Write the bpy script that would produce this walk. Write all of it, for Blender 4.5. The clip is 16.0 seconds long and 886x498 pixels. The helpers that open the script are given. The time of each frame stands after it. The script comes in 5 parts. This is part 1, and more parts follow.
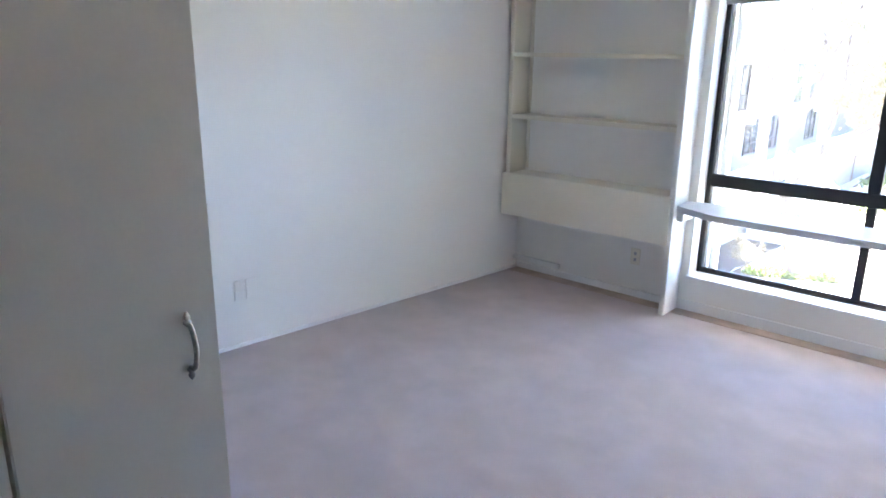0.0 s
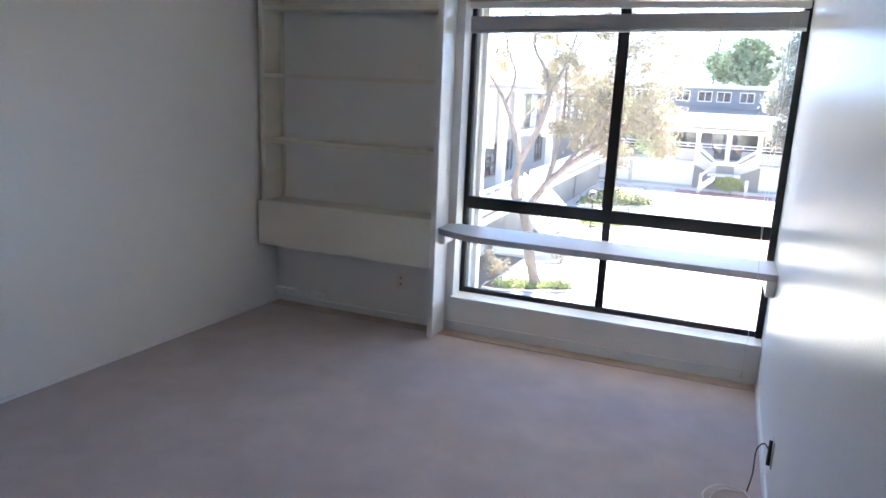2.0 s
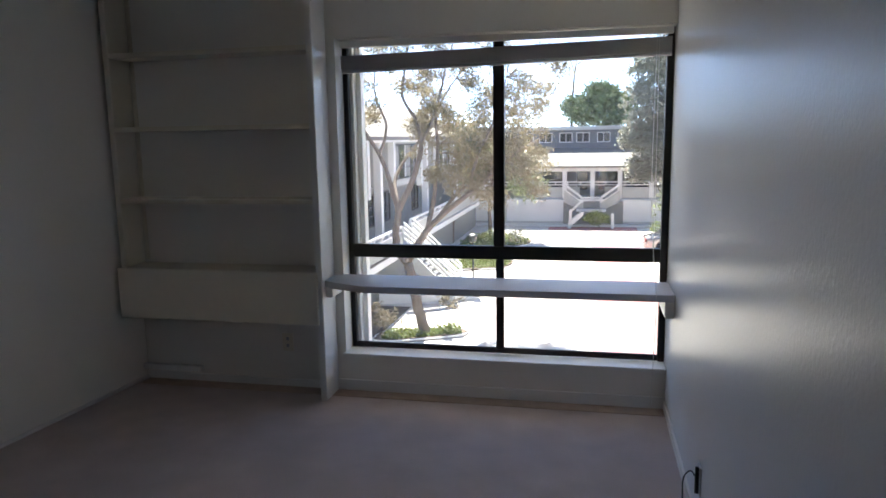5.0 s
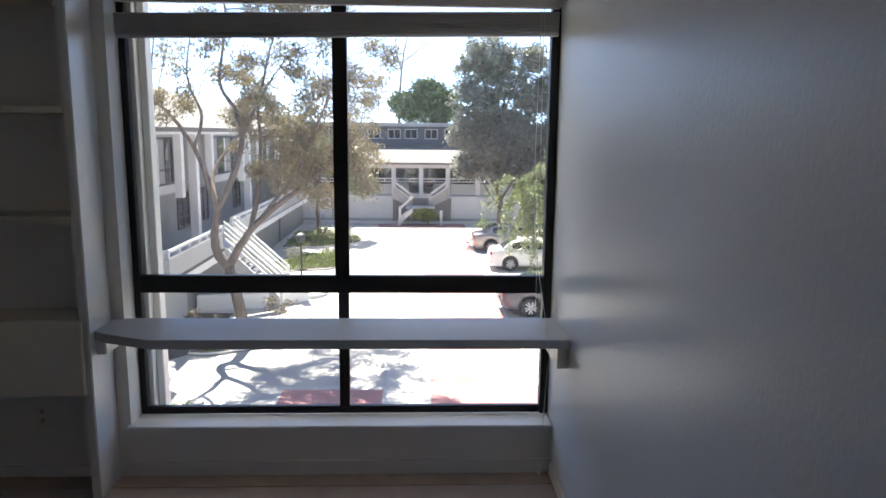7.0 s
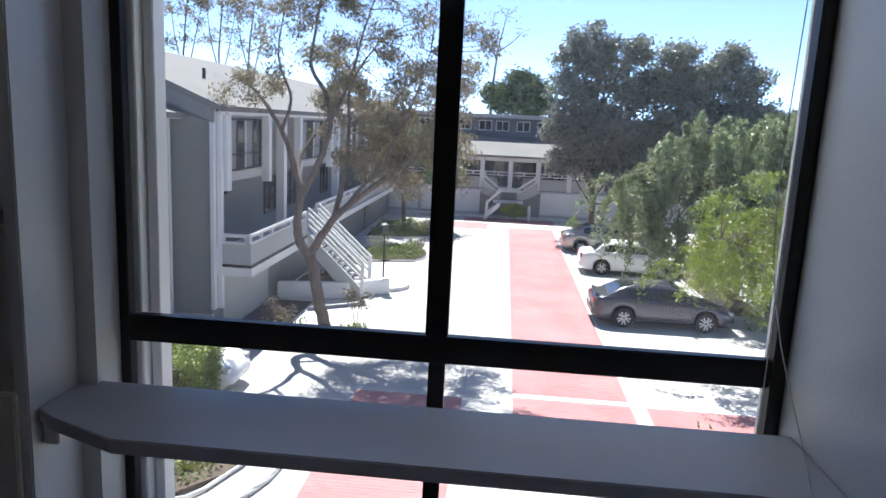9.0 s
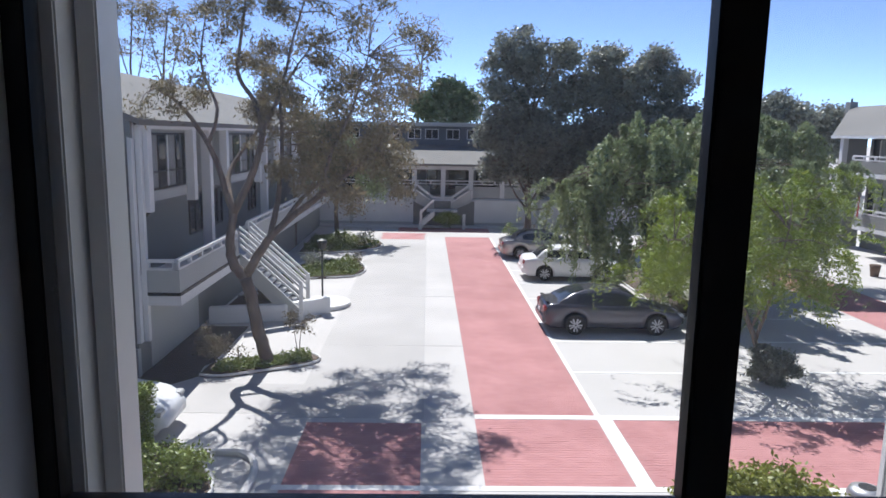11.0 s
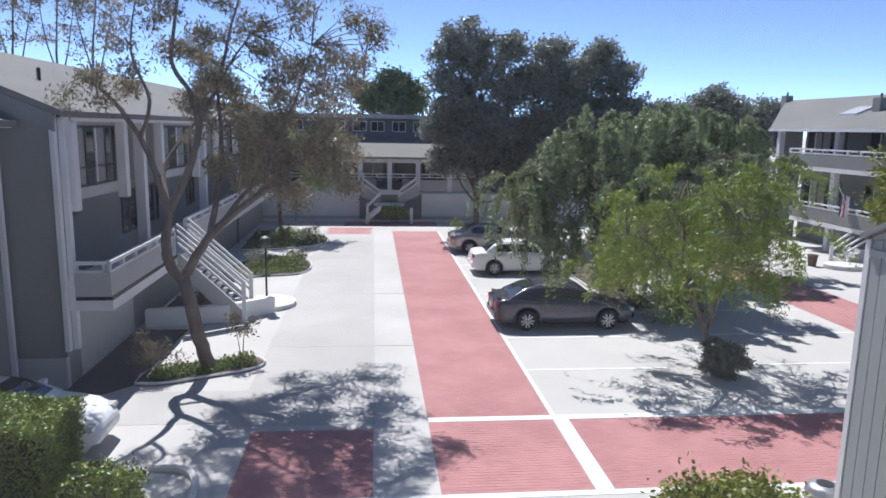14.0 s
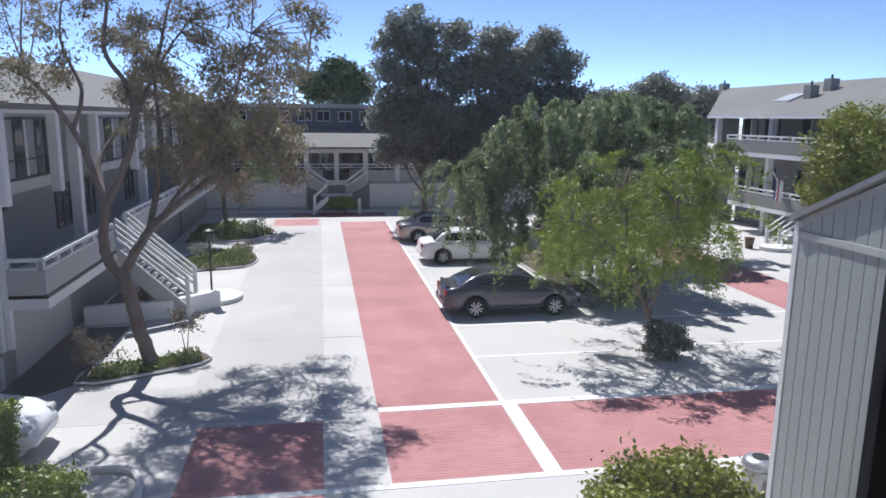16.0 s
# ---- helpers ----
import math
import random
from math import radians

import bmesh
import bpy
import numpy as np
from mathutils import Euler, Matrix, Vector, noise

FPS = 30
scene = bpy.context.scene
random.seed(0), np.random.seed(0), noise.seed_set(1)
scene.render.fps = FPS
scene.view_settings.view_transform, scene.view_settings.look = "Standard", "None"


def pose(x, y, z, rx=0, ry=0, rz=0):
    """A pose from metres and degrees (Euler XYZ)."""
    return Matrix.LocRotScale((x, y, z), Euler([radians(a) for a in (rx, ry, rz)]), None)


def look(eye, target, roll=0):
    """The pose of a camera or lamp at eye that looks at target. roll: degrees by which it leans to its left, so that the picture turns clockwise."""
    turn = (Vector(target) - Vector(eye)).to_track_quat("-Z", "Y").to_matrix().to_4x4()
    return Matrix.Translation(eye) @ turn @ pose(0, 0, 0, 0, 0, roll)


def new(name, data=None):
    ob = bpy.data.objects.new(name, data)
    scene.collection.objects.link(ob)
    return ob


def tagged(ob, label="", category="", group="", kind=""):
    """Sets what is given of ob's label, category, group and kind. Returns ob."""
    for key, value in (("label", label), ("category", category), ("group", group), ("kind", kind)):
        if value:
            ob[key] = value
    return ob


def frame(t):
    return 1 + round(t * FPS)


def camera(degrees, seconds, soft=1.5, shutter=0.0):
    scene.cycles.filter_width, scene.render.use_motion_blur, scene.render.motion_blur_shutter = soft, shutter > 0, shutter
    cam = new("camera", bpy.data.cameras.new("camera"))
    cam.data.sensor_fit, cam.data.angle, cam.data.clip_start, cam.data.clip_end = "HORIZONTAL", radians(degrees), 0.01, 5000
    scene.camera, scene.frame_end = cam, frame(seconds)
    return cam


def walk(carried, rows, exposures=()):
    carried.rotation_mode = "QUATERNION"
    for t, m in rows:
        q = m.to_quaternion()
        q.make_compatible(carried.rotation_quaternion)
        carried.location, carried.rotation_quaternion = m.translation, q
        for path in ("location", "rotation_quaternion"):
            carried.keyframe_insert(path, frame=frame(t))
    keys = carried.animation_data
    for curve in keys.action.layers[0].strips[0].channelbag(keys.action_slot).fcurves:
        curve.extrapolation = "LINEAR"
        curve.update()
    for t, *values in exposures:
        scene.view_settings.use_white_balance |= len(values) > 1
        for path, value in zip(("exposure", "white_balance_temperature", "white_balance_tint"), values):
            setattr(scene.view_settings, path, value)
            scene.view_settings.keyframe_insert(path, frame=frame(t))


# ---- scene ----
cam = camera(65.1, 16.0, soft=1.6)
PATH = [
    (0, pose(-0.219, -4.456, 1.641, 74.05, -0.64, 42.22)),
    (0.5, pose(-0.268, -4.431, 1.628, 73.79, -1.65, 36.91)),
    (1, pose(-0.294, -4.339, 1.625, 74.26, -2.35, 34.29)),
    (1.5, pose(-0.296, -4.307, 1.612, 75.07, -1.54, 28.95)),
    (2, pose(-0.351, -4.296, 1.616, 76.58, -2.36, 22.38)),
    (2.5, pose(-0.418, -4.288, 1.587, 78.88, -2.27, 20.39)),
    (3, pose(-0.303, -4.262, 1.572, 83.26, -1.59, 20.34)),
    (5.5, pose(-0.489, -3.914, 1.534, 80.58, -0.05, 9.59)),
    (6, pose(-0.496, -3.649, 1.534, 82.15, -1.20, 7.27)),
    (6.5, pose(-0.600, -3.387, 1.535, 81.04, 0.24, 2.87)),
    (7, pose(-0.653, -3.138, 1.545, 80.55, -0.57, -2.13)),
    (7.5, pose(-0.611, -2.803, 1.526, 81.13, -2.48, 1.05)),
    (8, pose(-0.651, -2.508, 1.499, 78.43, -1.59, 1.22)),
    (8.5, pose(-0.765, -2.219, 1.514, 79.07, -2.35, 1.43)),
    (9, pose(-0.830, -1.912, 1.497, 79.70, -2.74, 5.13)),
    (11.5, pose(-1.469, -0.765, 1.415, 80.72, -1.53, -2.54)),
    (12, pose(-1.482, -0.624, 1.424, 79.54, -2.38, -2.88)),
    (12.5, pose(-1.456, -0.540, 1.429, 80.54, -2.11, -3.03)),
    (13, pose(-1.452, -0.424, 1.443, 81.53, -2.61, -7.17)),
    (13.5, pose(-1.464, -0.392, 1.444, 80.38, -2.10, -5.13)),
    (14, pose(-1.464, -0.378, 1.448, 80.12, -1.10, -5.71)),
    (14.5, pose(-1.440, -0.362, 1.459, 79.63, -1.04, -7.23)),
    (15, pose(-1.432, -0.373, 1.456, 79.40, -0.75, -9.35)),
    (15.5, pose(-1.392, -0.382, 1.455, 79.26, -0.72, -10.64)),
    (16, pose(-1.396, -0.401, 1.448, 79.32, -0.72, -9.95)),
]
walk(cam, PATH, exposures=[(0, 5.68, 6450, 5), (0.5, 5.58, 6450, 5), (1.0, 5.22, 6500, 6), (2.0, 4.5, 6600, 6), (3.0, 3.6, 6800, 5), (5.5, 3.0, 7000, 7), (7.0, 2.62, 7000, 7), (8.0, 2.28, 6700, 7), (9.0, 1.85, 6200, 8), (11.5, 1.05, 6100, 12), (16, 1.02, 6050, 12)])

# ---- world and sun ----
SUN_EL, SUN_AZ = radians(56), radians(-16)
world = bpy.data.worlds.new("sky_world")
scene.world = world
world.use_nodes = True
wn = world.node_tree.nodes
sky = wn.new("ShaderNodeTexSky")
sky.sky_type = "NISHITA"
sky.sun_disc = False
sky.sun_elevation, sky.sun_rotation = SUN_EL, SUN_AZ
sky.dust_density, sky.air_density, sky.ozone_density, sky.altitude = 0.0, 0.27, 2.0, 1000
wn["Background"].inputs[1].default_value = 0.15
hs = wn.new("ShaderNodeHueSaturation")
hs.inputs["Saturation"].default_value = 0.95
world.node_tree.links.new(sky.outputs[0], hs.inputs["Color"])
world.node_tree.links.new(hs.outputs[0], wn["Background"].inputs[0])
sun = new("sun", bpy.data.lights.new("sun", "SUN"))
sun.data.energy, sun.data.angle, sun.data.color = 3.3, radians(0.53), (1.0, 0.96, 0.91)
sd = Vector((math.sin(SUN_AZ) * math.cos(SUN_EL), math.cos(SUN_AZ) * math.cos(SUN_EL), math.sin(SUN_EL)))
sun.matrix_world = look(sd * 60, (0, 0, 0))

# ---- materials ----
def mat(name, base, rough=0.6, metal=0.0, var=0.12, scale=6.0, fine=60.0, bump=0.15, dist=0.004, rand=0.0, island=0.0,
        second=None, spec=0.5, stretch=(1, 1, 1), stain=0.0, sheen=0.0, trans=0.0, stain_scale=0.35):
    """A procedural surface: base colour varied at two scales, with fine relief."""
    m = bpy.data.materials.new(name)
    m.use_nodes = True
    nt = m.node_tree
    n, lk = nt.nodes, nt.links.new
    b = n["Principled BSDF"]
    b.inputs["Roughness"].default_value = rough
    b.inputs["Metallic"].default_value = metal
    b.inputs["Specular IOR Level"].default_value = spec
    if sheen:
        b.inputs["Sheen Weight"].default_value = sheen
    mp = n.new("ShaderNodeMapping")
    mp.inputs["Scale"].default_value = stretch
    geo = n.new("ShaderNodeNewGeometry")
    lk(geo.outputs["Position"], mp.inputs[0])
    big = n.new("ShaderNodeTexNoise")
    big.inputs["Scale"].default_value, big.inputs["Detail"].default_value = scale, 5
    sm = n.new("ShaderNodeTexNoise")
    sm.inputs["Scale"].default_value, sm.inputs["Detail"].default_value = fine, 3
    lk(mp.outputs[0], big.inputs[0])
    lk(mp.outputs[0], sm.inputs[0])
    add = n.new("ShaderNodeMath")
    add.operation = "MULTIPLY_ADD"
    lk(sm.outputs[0], add.inputs[0])
    add.inputs[1].default_value = 0.4
    lk(big.outputs[0], add.inputs[2])
    last = add
    if rand:
        oi = n.new("ShaderNodeObjectInfo")
        k = n.new("ShaderNodeMath")
        k.operation = "MULTIPLY_ADD"
        lk(oi.outputs["Random"], k.inputs[0])
        k.inputs[1].default_value = rand
        lk(last.outputs[0], k.inputs[2])
        last = k
    if island:
        k = n.new("ShaderNodeMath")
        k.operation = "MULTIPLY_ADD"
        lk(geo.outputs["Random Per Island"], k.inputs[0])
        k.inputs[1].default_value = island
        lk(last.outputs[0], k.inputs[2])
        last = k
    ramp = n.new("ShaderNodeValToRGB")
    mid = 0.7 + (rand + island) / 2
    spread = 0.22 + (rand + island) / 2
    ramp.color_ramp.elements[0].position = max(0.0, mid - spread)
    ramp.color_ramp.elements[1].position = min(1.0, mid + spread)
    c = Vector(base)
    d = Vector(second) if second else c * (1 + var)
    ramp.color_ramp.elements[0].color = (*(c * (1 - var)), 1)
    ramp.color_ramp.elements[1].color = (*d, 1)
    lk(last.outputs[0], ramp.inputs[0])
    col = ramp.outputs[0]
    if stain:
        st = n.new("ShaderNodeTexNoise")
        st.inputs["Scale"].default_value, st.inputs["Detail"].default_value = stain_scale, 6
        lk(mp.outputs[0], st.inputs[0])
        r2 = n.new("ShaderNodeValToRGB")
        r2.color_ramp.elements[0].position, r2.color_ramp.elements[1].position = 0.42, 0.62
        r2.color_ramp.elements[0].color = (1 - stain, 1 - stain, 1 - stain * 1.05, 1)
        lk(st.outputs[0], r2.inputs[0])
        mx = n.new("ShaderNodeMix")
        mx.data_type, mx.blend_type = "RGBA", "MULTIPLY"
        mx.inputs[0].default_value = 1.0
        lk(col, mx.inputs[6])
        lk(r2.outputs[0], mx.inputs[7])
        col = mx.outputs[2]
    lk(col, b.inputs["Base Color"])
    if bump:
        bp = n.new("ShaderNodeBump")
        bp.inputs["Strength"].default_value, bp.inputs["Distance"].default_value = bump, dist
        lk(sm.outputs[0], bp.inputs["Height"])
        lk(bp.outputs[0], b.inputs["Normal"])
    if trans:
        tr = n.new("ShaderNodeBsdfTranslucent")
        lk(col, tr.inputs[0])
        ms = n.new("ShaderNodeMixShader")
        ms.inputs[0].default_value = trans
        lk(b.outputs[0], ms.inputs[1])
        lk(tr.outputs[0], ms.inputs[2])
        lk(ms.outputs[0], n["Material Output"].inputs[0])
    return m


M_WALL = mat("painted_wall", (0.85, 0.82, 0.75), 0.55, var=0.02, scale=1.5, fine=180, bump=0.10, dist=0.002)
M_GLOSS = mat("semigloss_wall", (0.82, 0.83, 0.81), 0.31, var=0.02, scale=2.0, fine=70, bump=0.36, dist=0.003, stretch=(1, 1, 0.8))
M_TRIM = mat("white_trim", (0.83, 0.815, 0.775), 0.35, var=0.03, scale=4, fine=90, bump=0.06)
M_SHELF = mat("cream_shelf_paint", (0.80, 0.745, 0.61), 0.45, var=0.03, scale=3, fine=90, bump=0.08)
M_DOOR = mat("closet_door_paint", (0.73, 0.67, 0.56), 0.5, var=0.03, scale=3, fine=120, bump=0.08)
M_CEIL = mat("ceiling_paint", (0.82, 0.82, 0.80), 0.9, var=0.02, scale=2, fine=150, bump=0.3)
M_CARPET = mat("carpet", (0.575, 0.475, 0.445), 0.95, var=0.07, scale=5.0, fine=420, bump=0.8, dist=0.006, sheen=0.25, stain=0.06, stain_scale=2.5)
M_EDGE = mat("shaded_carpet_edge", (0.55, 0.43, 0.34), 0.95, var=0.14, scale=7.0, fine=300, bump=0.7, dist=0.005, stain=0.1, stain_scale=3.0)
M_FRAME = mat("bronze_aluminium", (0.018, 0.016, 0.015), 0.42, metal=0.3, var=0.15, scale=8, fine=150, bump=0.04)
M_LAMINATE = mat("grey_laminate", (0.62, 0.62, 0.64), 0.4, var=0.03, scale=6, fine=160, bump=0.05)
M_BLIND = mat("blind_slat", (0.52, 0.51, 0.50), 0.5, var=0.05, scale=8, fine=120, bump=0.04)
M_METAL = mat("aged_nickel", (0.42, 0.40, 0.36), 0.3, metal=1.0, var=0.2, scale=60, fine=300, bump=0.1)
M_CORD = mat("white_cord", (0.75, 0.74, 0.70), 0.5, var=0.05)
M_JOINT = mat("concrete_joint", (0.40, 0.39, 0.38), 0.9)
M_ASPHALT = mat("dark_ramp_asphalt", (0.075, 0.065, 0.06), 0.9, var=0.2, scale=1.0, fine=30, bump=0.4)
M_PLASTIC = mat("ivory_plastic", (0.74, 0.73, 0.68), 0.4, var=0.03)
M_DARK = mat("dark_slot", (0.02, 0.02, 0.02), 0.6)
M_CONC = mat("pale_concrete", (0.52, 0.50, 0.48), 0.85, var=0.05, scale=0.5, fine=14, bump=0.2, dist=0.004, stain=0.07)
M_CONC2 = mat("driveway_concrete", (0.47, 0.452, 0.435), 0.85, var=0.05, scale=0.6, fine=14, bump=0.2, dist=0.004, stain=0.12)
M_KERB = mat("kerb_concrete", (0.62, 0.61, 0.60), 0.8, var=0.06, scale=2, fine=30, bump=0.2)
M_PAINT = mat("road_paint", (0.70, 0.70, 0.69), 0.7, var=0.08, scale=3, fine=30, bump=0.1)
M_BRICK = mat("brick_paver", (0.41, 0.175, 0.175), 0.85, var=0.08, scale=0.7, fine=40, bump=0.3, island=0.25, second=(0.49, 0.235, 0.23), stain=0.08)
M_BRICKO = mat("brick_paver_single", (0.41, 0.175, 0.175), 0.85, var=0.08, scale=0.7, fine=40, bump=0.3, rand=0.25, second=(0.49, 0.235, 0.23), stain=0.08)
M_MORTAR = mat("paver_joint", (0.40, 0.20, 0.195), 0.95, var=0.15, scale=3, fine=60, bump=0.3)
M_STUCCO = mat("grey_green_siding", (0.225, 0.23, 0.22), 0.85, var=0.05, scale=1.2, fine=60, bump=0.3, stain=0.06)
M_STUCCO2 = mat("light_grey_siding", (0.43, 0.44, 0.43), 0.8, var=0.05, scale=1.2, fine=60, bump=0.25, stain=0.05)
M_WHITE = mat("white_exterior_paint", (0.72, 0.72, 0.72), 0.6, var=0.05, scale=1.0, fine=40, bump=0.12, stain=0.06)
M_ROOF = mat("roof_shingle", (0.185, 0.18, 0.17), 0.92, var=0.10, scale=0.8, fine=18, bump=0.5, dist=0.01, stain=0.08)
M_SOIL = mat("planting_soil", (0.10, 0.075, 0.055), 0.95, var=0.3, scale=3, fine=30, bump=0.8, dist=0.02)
M_BARK = mat("grey_bark", (0.17, 0.135, 0.11), 0.9, var=0.45, scale=5, fine=22, bump=0.9, dist=0.03, stretch=(2, 2, 0.6))
M_BARKD = mat("dark_bark", (0.13, 0.10, 0.08), 0.9, var=0.3, scale=3, fine=25, bump=0.6, dist=0.012, stretch=(2, 2, 0.6))
M_GUM = mat("olive_leaf", (0.055, 0.08, 0.032), 0.5, var=0.35, scale=0.55, fine=20, bump=0, island=0.5, second=(0.27, 0.225, 0.14), trans=0.4)
M_LIME = mat("bright_green_leaf", (0.13, 0.19, 0.025), 0.45, var=0.3, scale=1.2, fine=20, bump=0, island=0.5, second=(0.25, 0.32, 0.05), trans=0.32)
M_WILLOW = mat("deep_green_leaf", (0.085, 0.14, 0.07), 0.45, var=0.3, scale=1.0, fine=20, bump=0, island=0.5, second=(0.29, 0.34, 0.17), trans=0.38)
M_DARKLEAF = mat("dark_leaf", (0.085, 0.105, 0.09), 0.4, var=0.3, scale=1.0, fine=20, bump=0, island=0.5, second=(0.27, 0.28, 0.22), trans=0.35)
M_PINE = mat("pine_needle", (0.05, 0.085, 0.04), 0.6, var=0.3, scale=1.0, fine=20, bump=0, island=0.5, second=(0.11, 0.15, 0.07), trans=0.15)
M_HEDGE = mat("hedge_leaf", (0.06, 0.095, 0.02), 0.5, var=0.3, scale=2, fine=30, bump=0, island=0.6, second=(0.25, 0.31, 0.065), trans=0.08)
M_YELLOW = mat("yellow_green_leaf", (0.075, 0.105, 0.02), 0.5, var=0.3, scale=2, fine=30, bump=0, island=0.6, second=(0.26, 0.28, 0.05), trans=0.3)
M_PINK = mat("dusty_shrub_leaf", (0.12, 0.09, 0.07), 0.6, var=0.3, scale=2, fine=30, bump=0, island=0.6, second=(0.20, 0.17, 0.11), trans=0.2)
M_COVER = mat("ground_cover_leaf", (0.06, 0.09, 0.025), 0.6, var=0.3, scale=2, fine=30, bump=0, island=0.6, second=(0.20, 0.25, 0.07), trans=0.2)
M_TYRE = mat("tyre_rubber", (0.02, 0.02, 0.02), 0.8, var=0.1)
M_RIM = mat("alloy_rim", (0.62, 0.62, 0.63), 0.35, metal=0.35, var=0.05)
M_CARGREY = mat("dark_grey_car_paint", (0.10, 0.10, 0.118), 0.2, metal=0.5, var=0.04, bump=0)
M_CARWHITE = mat("white_car_paint", (0.78, 0.78, 0.78), 0.25, var=0.02, bump=0)
M_CARSILVER = mat("tan_silver_car_paint", (0.42, 0.39, 0.36), 0.25, metal=0.5, var=0.03, bump=0)
M_TAIL = mat("tail_lamp_red", (0.25, 0.01, 0.015), 0.2, var=0.05, bump=0)
M_HEADLAMP = mat("headlamp_lens", (0.55, 0.55, 0.55), 0.1, var=0.05, bump=0)
M_WINDARK = mat("dark_window_glass", (0.025, 0.03, 0.035), 0.06, var=0.1, bump=0, spec=0.8)
M_CURTAIN = mat("pale_curtain", (0.24, 0.245, 0.245), 0.8, var=0.1, scale=1, fine=12, stretch=(6, 6, 0.3))
M_RED = mat("flag_red", (0.45, 0.05, 0.06), 0.8)
M_NAVY = mat("flag_blue", (0.04, 0.05, 0.16), 0.8)
M_POLE = mat("dark_post_paint", (0.05, 0.055, 0.05), 0.5, metal=0.4)
M_CLAY = mat("brown_planter", (0.13, 0.085, 0.06), 0.8)
M_GREYMETAL = mat("galvanised_metal", (0.45, 0.45, 0.46), 0.4, metal=0.8)


def glass_material():
    m = bpy.data.materials.new("clear_glass")
    m.use_nodes = True
    n, lk = m.node_tree.nodes, m.node_tree.links.new
    n.remove(n["Principled BSDF"])
    tr, gl, mx, fr = (n.new("ShaderNodeBsdfTransparent"), n.new("ShaderNodeBsdfGlossy"), n.new("ShaderNodeMixShader"), n.new("ShaderNodeFresnel"))
    tr.inputs[0].default_value = (0.95, 0.965, 0.96, 1)
    gl.inputs["Roughness"].default_value = 0.02
    fr.inputs[0].default_value = 1.30
    lk(fr.outputs[0], mx.inputs[0])
    lk(tr.outputs[0], mx.inputs[1])
    lk(gl.outputs[0], mx.inputs[2])
    # a thin uneven film of dust
    geo, nz, rp, du, m2 = (n.new("ShaderNodeNewGeometry"), n.new("ShaderNodeTexNoise"), n.new("ShaderNodeMapRange"), n.new("ShaderNodeBsdfTranslucent"), n.new("ShaderNodeMixShader"))
    nz.inputs["Scale"].default_value, nz.inputs["Detail"].default_value = 2.2, 6
    lk(geo.outputs["Position"], nz.inputs[0])
    lk(nz.outputs[0], rp.inputs["Value"])
    rp.inputs["From Min"].default_value, rp.inputs["From Max"].default_value = 0.3, 0.7
    rp.inputs["To Min"].default_value, rp.inputs["To Max"].default_value = 0.035, 0.07
    du.inputs[0].default_value = (0.80, 0.80, 0.80, 1)
    lk(rp.outputs[0], m2.inputs[0])
    lk(mx.outputs[0], m2.inputs[1])
    lk(du.outputs[0], m2.inputs[2])
    lk(m2.outputs[0], n["Material Output"].inputs[0])
    return m


M_GLASS = glass_material()


# ---- mesh helpers ----
def thing(name, label, category, at=(0, 0, 0), group="", kind=""):
    return tagged_at(new(name), label, category, at, group, kind)


def tagged_at(ob, label, category, at, group, kind):
    ob.location = at
    ob.empty_display_size = 0.1
    return tagged(ob, label, category, group, kind)


def part(name, bm, material, parent=None, label="", smooth=False):
    """One bmesh in world places as one mesh object under a thing or a part."""
    me = bpy.data.meshes.new(name)
    bmesh.ops.recalc_face_normals(bm, faces=bm.faces)
    bm.to_mesh(me)
    bm.free()
    if smooth:
        for p in me.polygons:
            p.use_smooth = True
    me.materials.append(material)
    ob = new(name, me)
    if parent:
        ob.parent = parent
        base = parent
        off = Vector(parent.location)
        while base.parent:
            base = base.parent
            off += Vector(base.location)
        for v in me.vertices:
            v.co -= off
    if label:
        ob["label"] = label
    return ob


def box(bm, x0, x1, y0, y1, z0, z1, bevel=0.0):
    vs = [bm.verts.new((x, y, z)) for x in (x0, x1) for y in (y0, y1) for z in (z0, z1)]
    idx = ((0, 1, 3, 2), (4, 6, 7, 5), (0, 4, 5, 1), (2, 3, 7, 6), (0, 2, 6, 4), (1, 5, 7, 3))
    fs = [bm.faces.new([vs[i] for i in f]) for f in idx]
    if bevel:
        es = list({e for f in fs for e in f.edges})
        bmesh.ops.bevel(bm, geom=es, offset=bevel, segments=2, affect="EDGES")
    return bm


def boxes(*specs, bevel=0.0):
    bm = bmesh.new()
    for s in specs:
        box(bm, *s, bevel=bevel)
    return bm


def bpart(name, spec, material, parent=None, label="", bevel=0.004):
    return part(name, boxes(spec, bevel=bevel), material, parent, label)


def prism(poly, axis, a, b, bevel=0.0):
    """A polygon in the other two axes, extruded along axis from a to b."""
    bm = bmesh.new()

    def place(u, v, w):
        return {"x": (w, u, v), "y": (u, w, v), "z": (u, v, w)}[axis]
    lo = [bm.verts.new(place(u, v, a)) for u, v in poly]
    hi = [bm.verts.new(place(u, v, b)) for u, v in poly]
    k = len(poly)
    bm.faces.new(lo)
    bm.faces.new(hi[::-1])
    for i in range(k):
        bm.faces.new((lo[i], lo[(i + 1) % k], hi[(i + 1) % k], hi[i]))
    if bevel:
        bmesh.ops.bevel(bm, geom=list(bm.edges), offset=bevel, segments=2, affect="EDGES")
    return bm


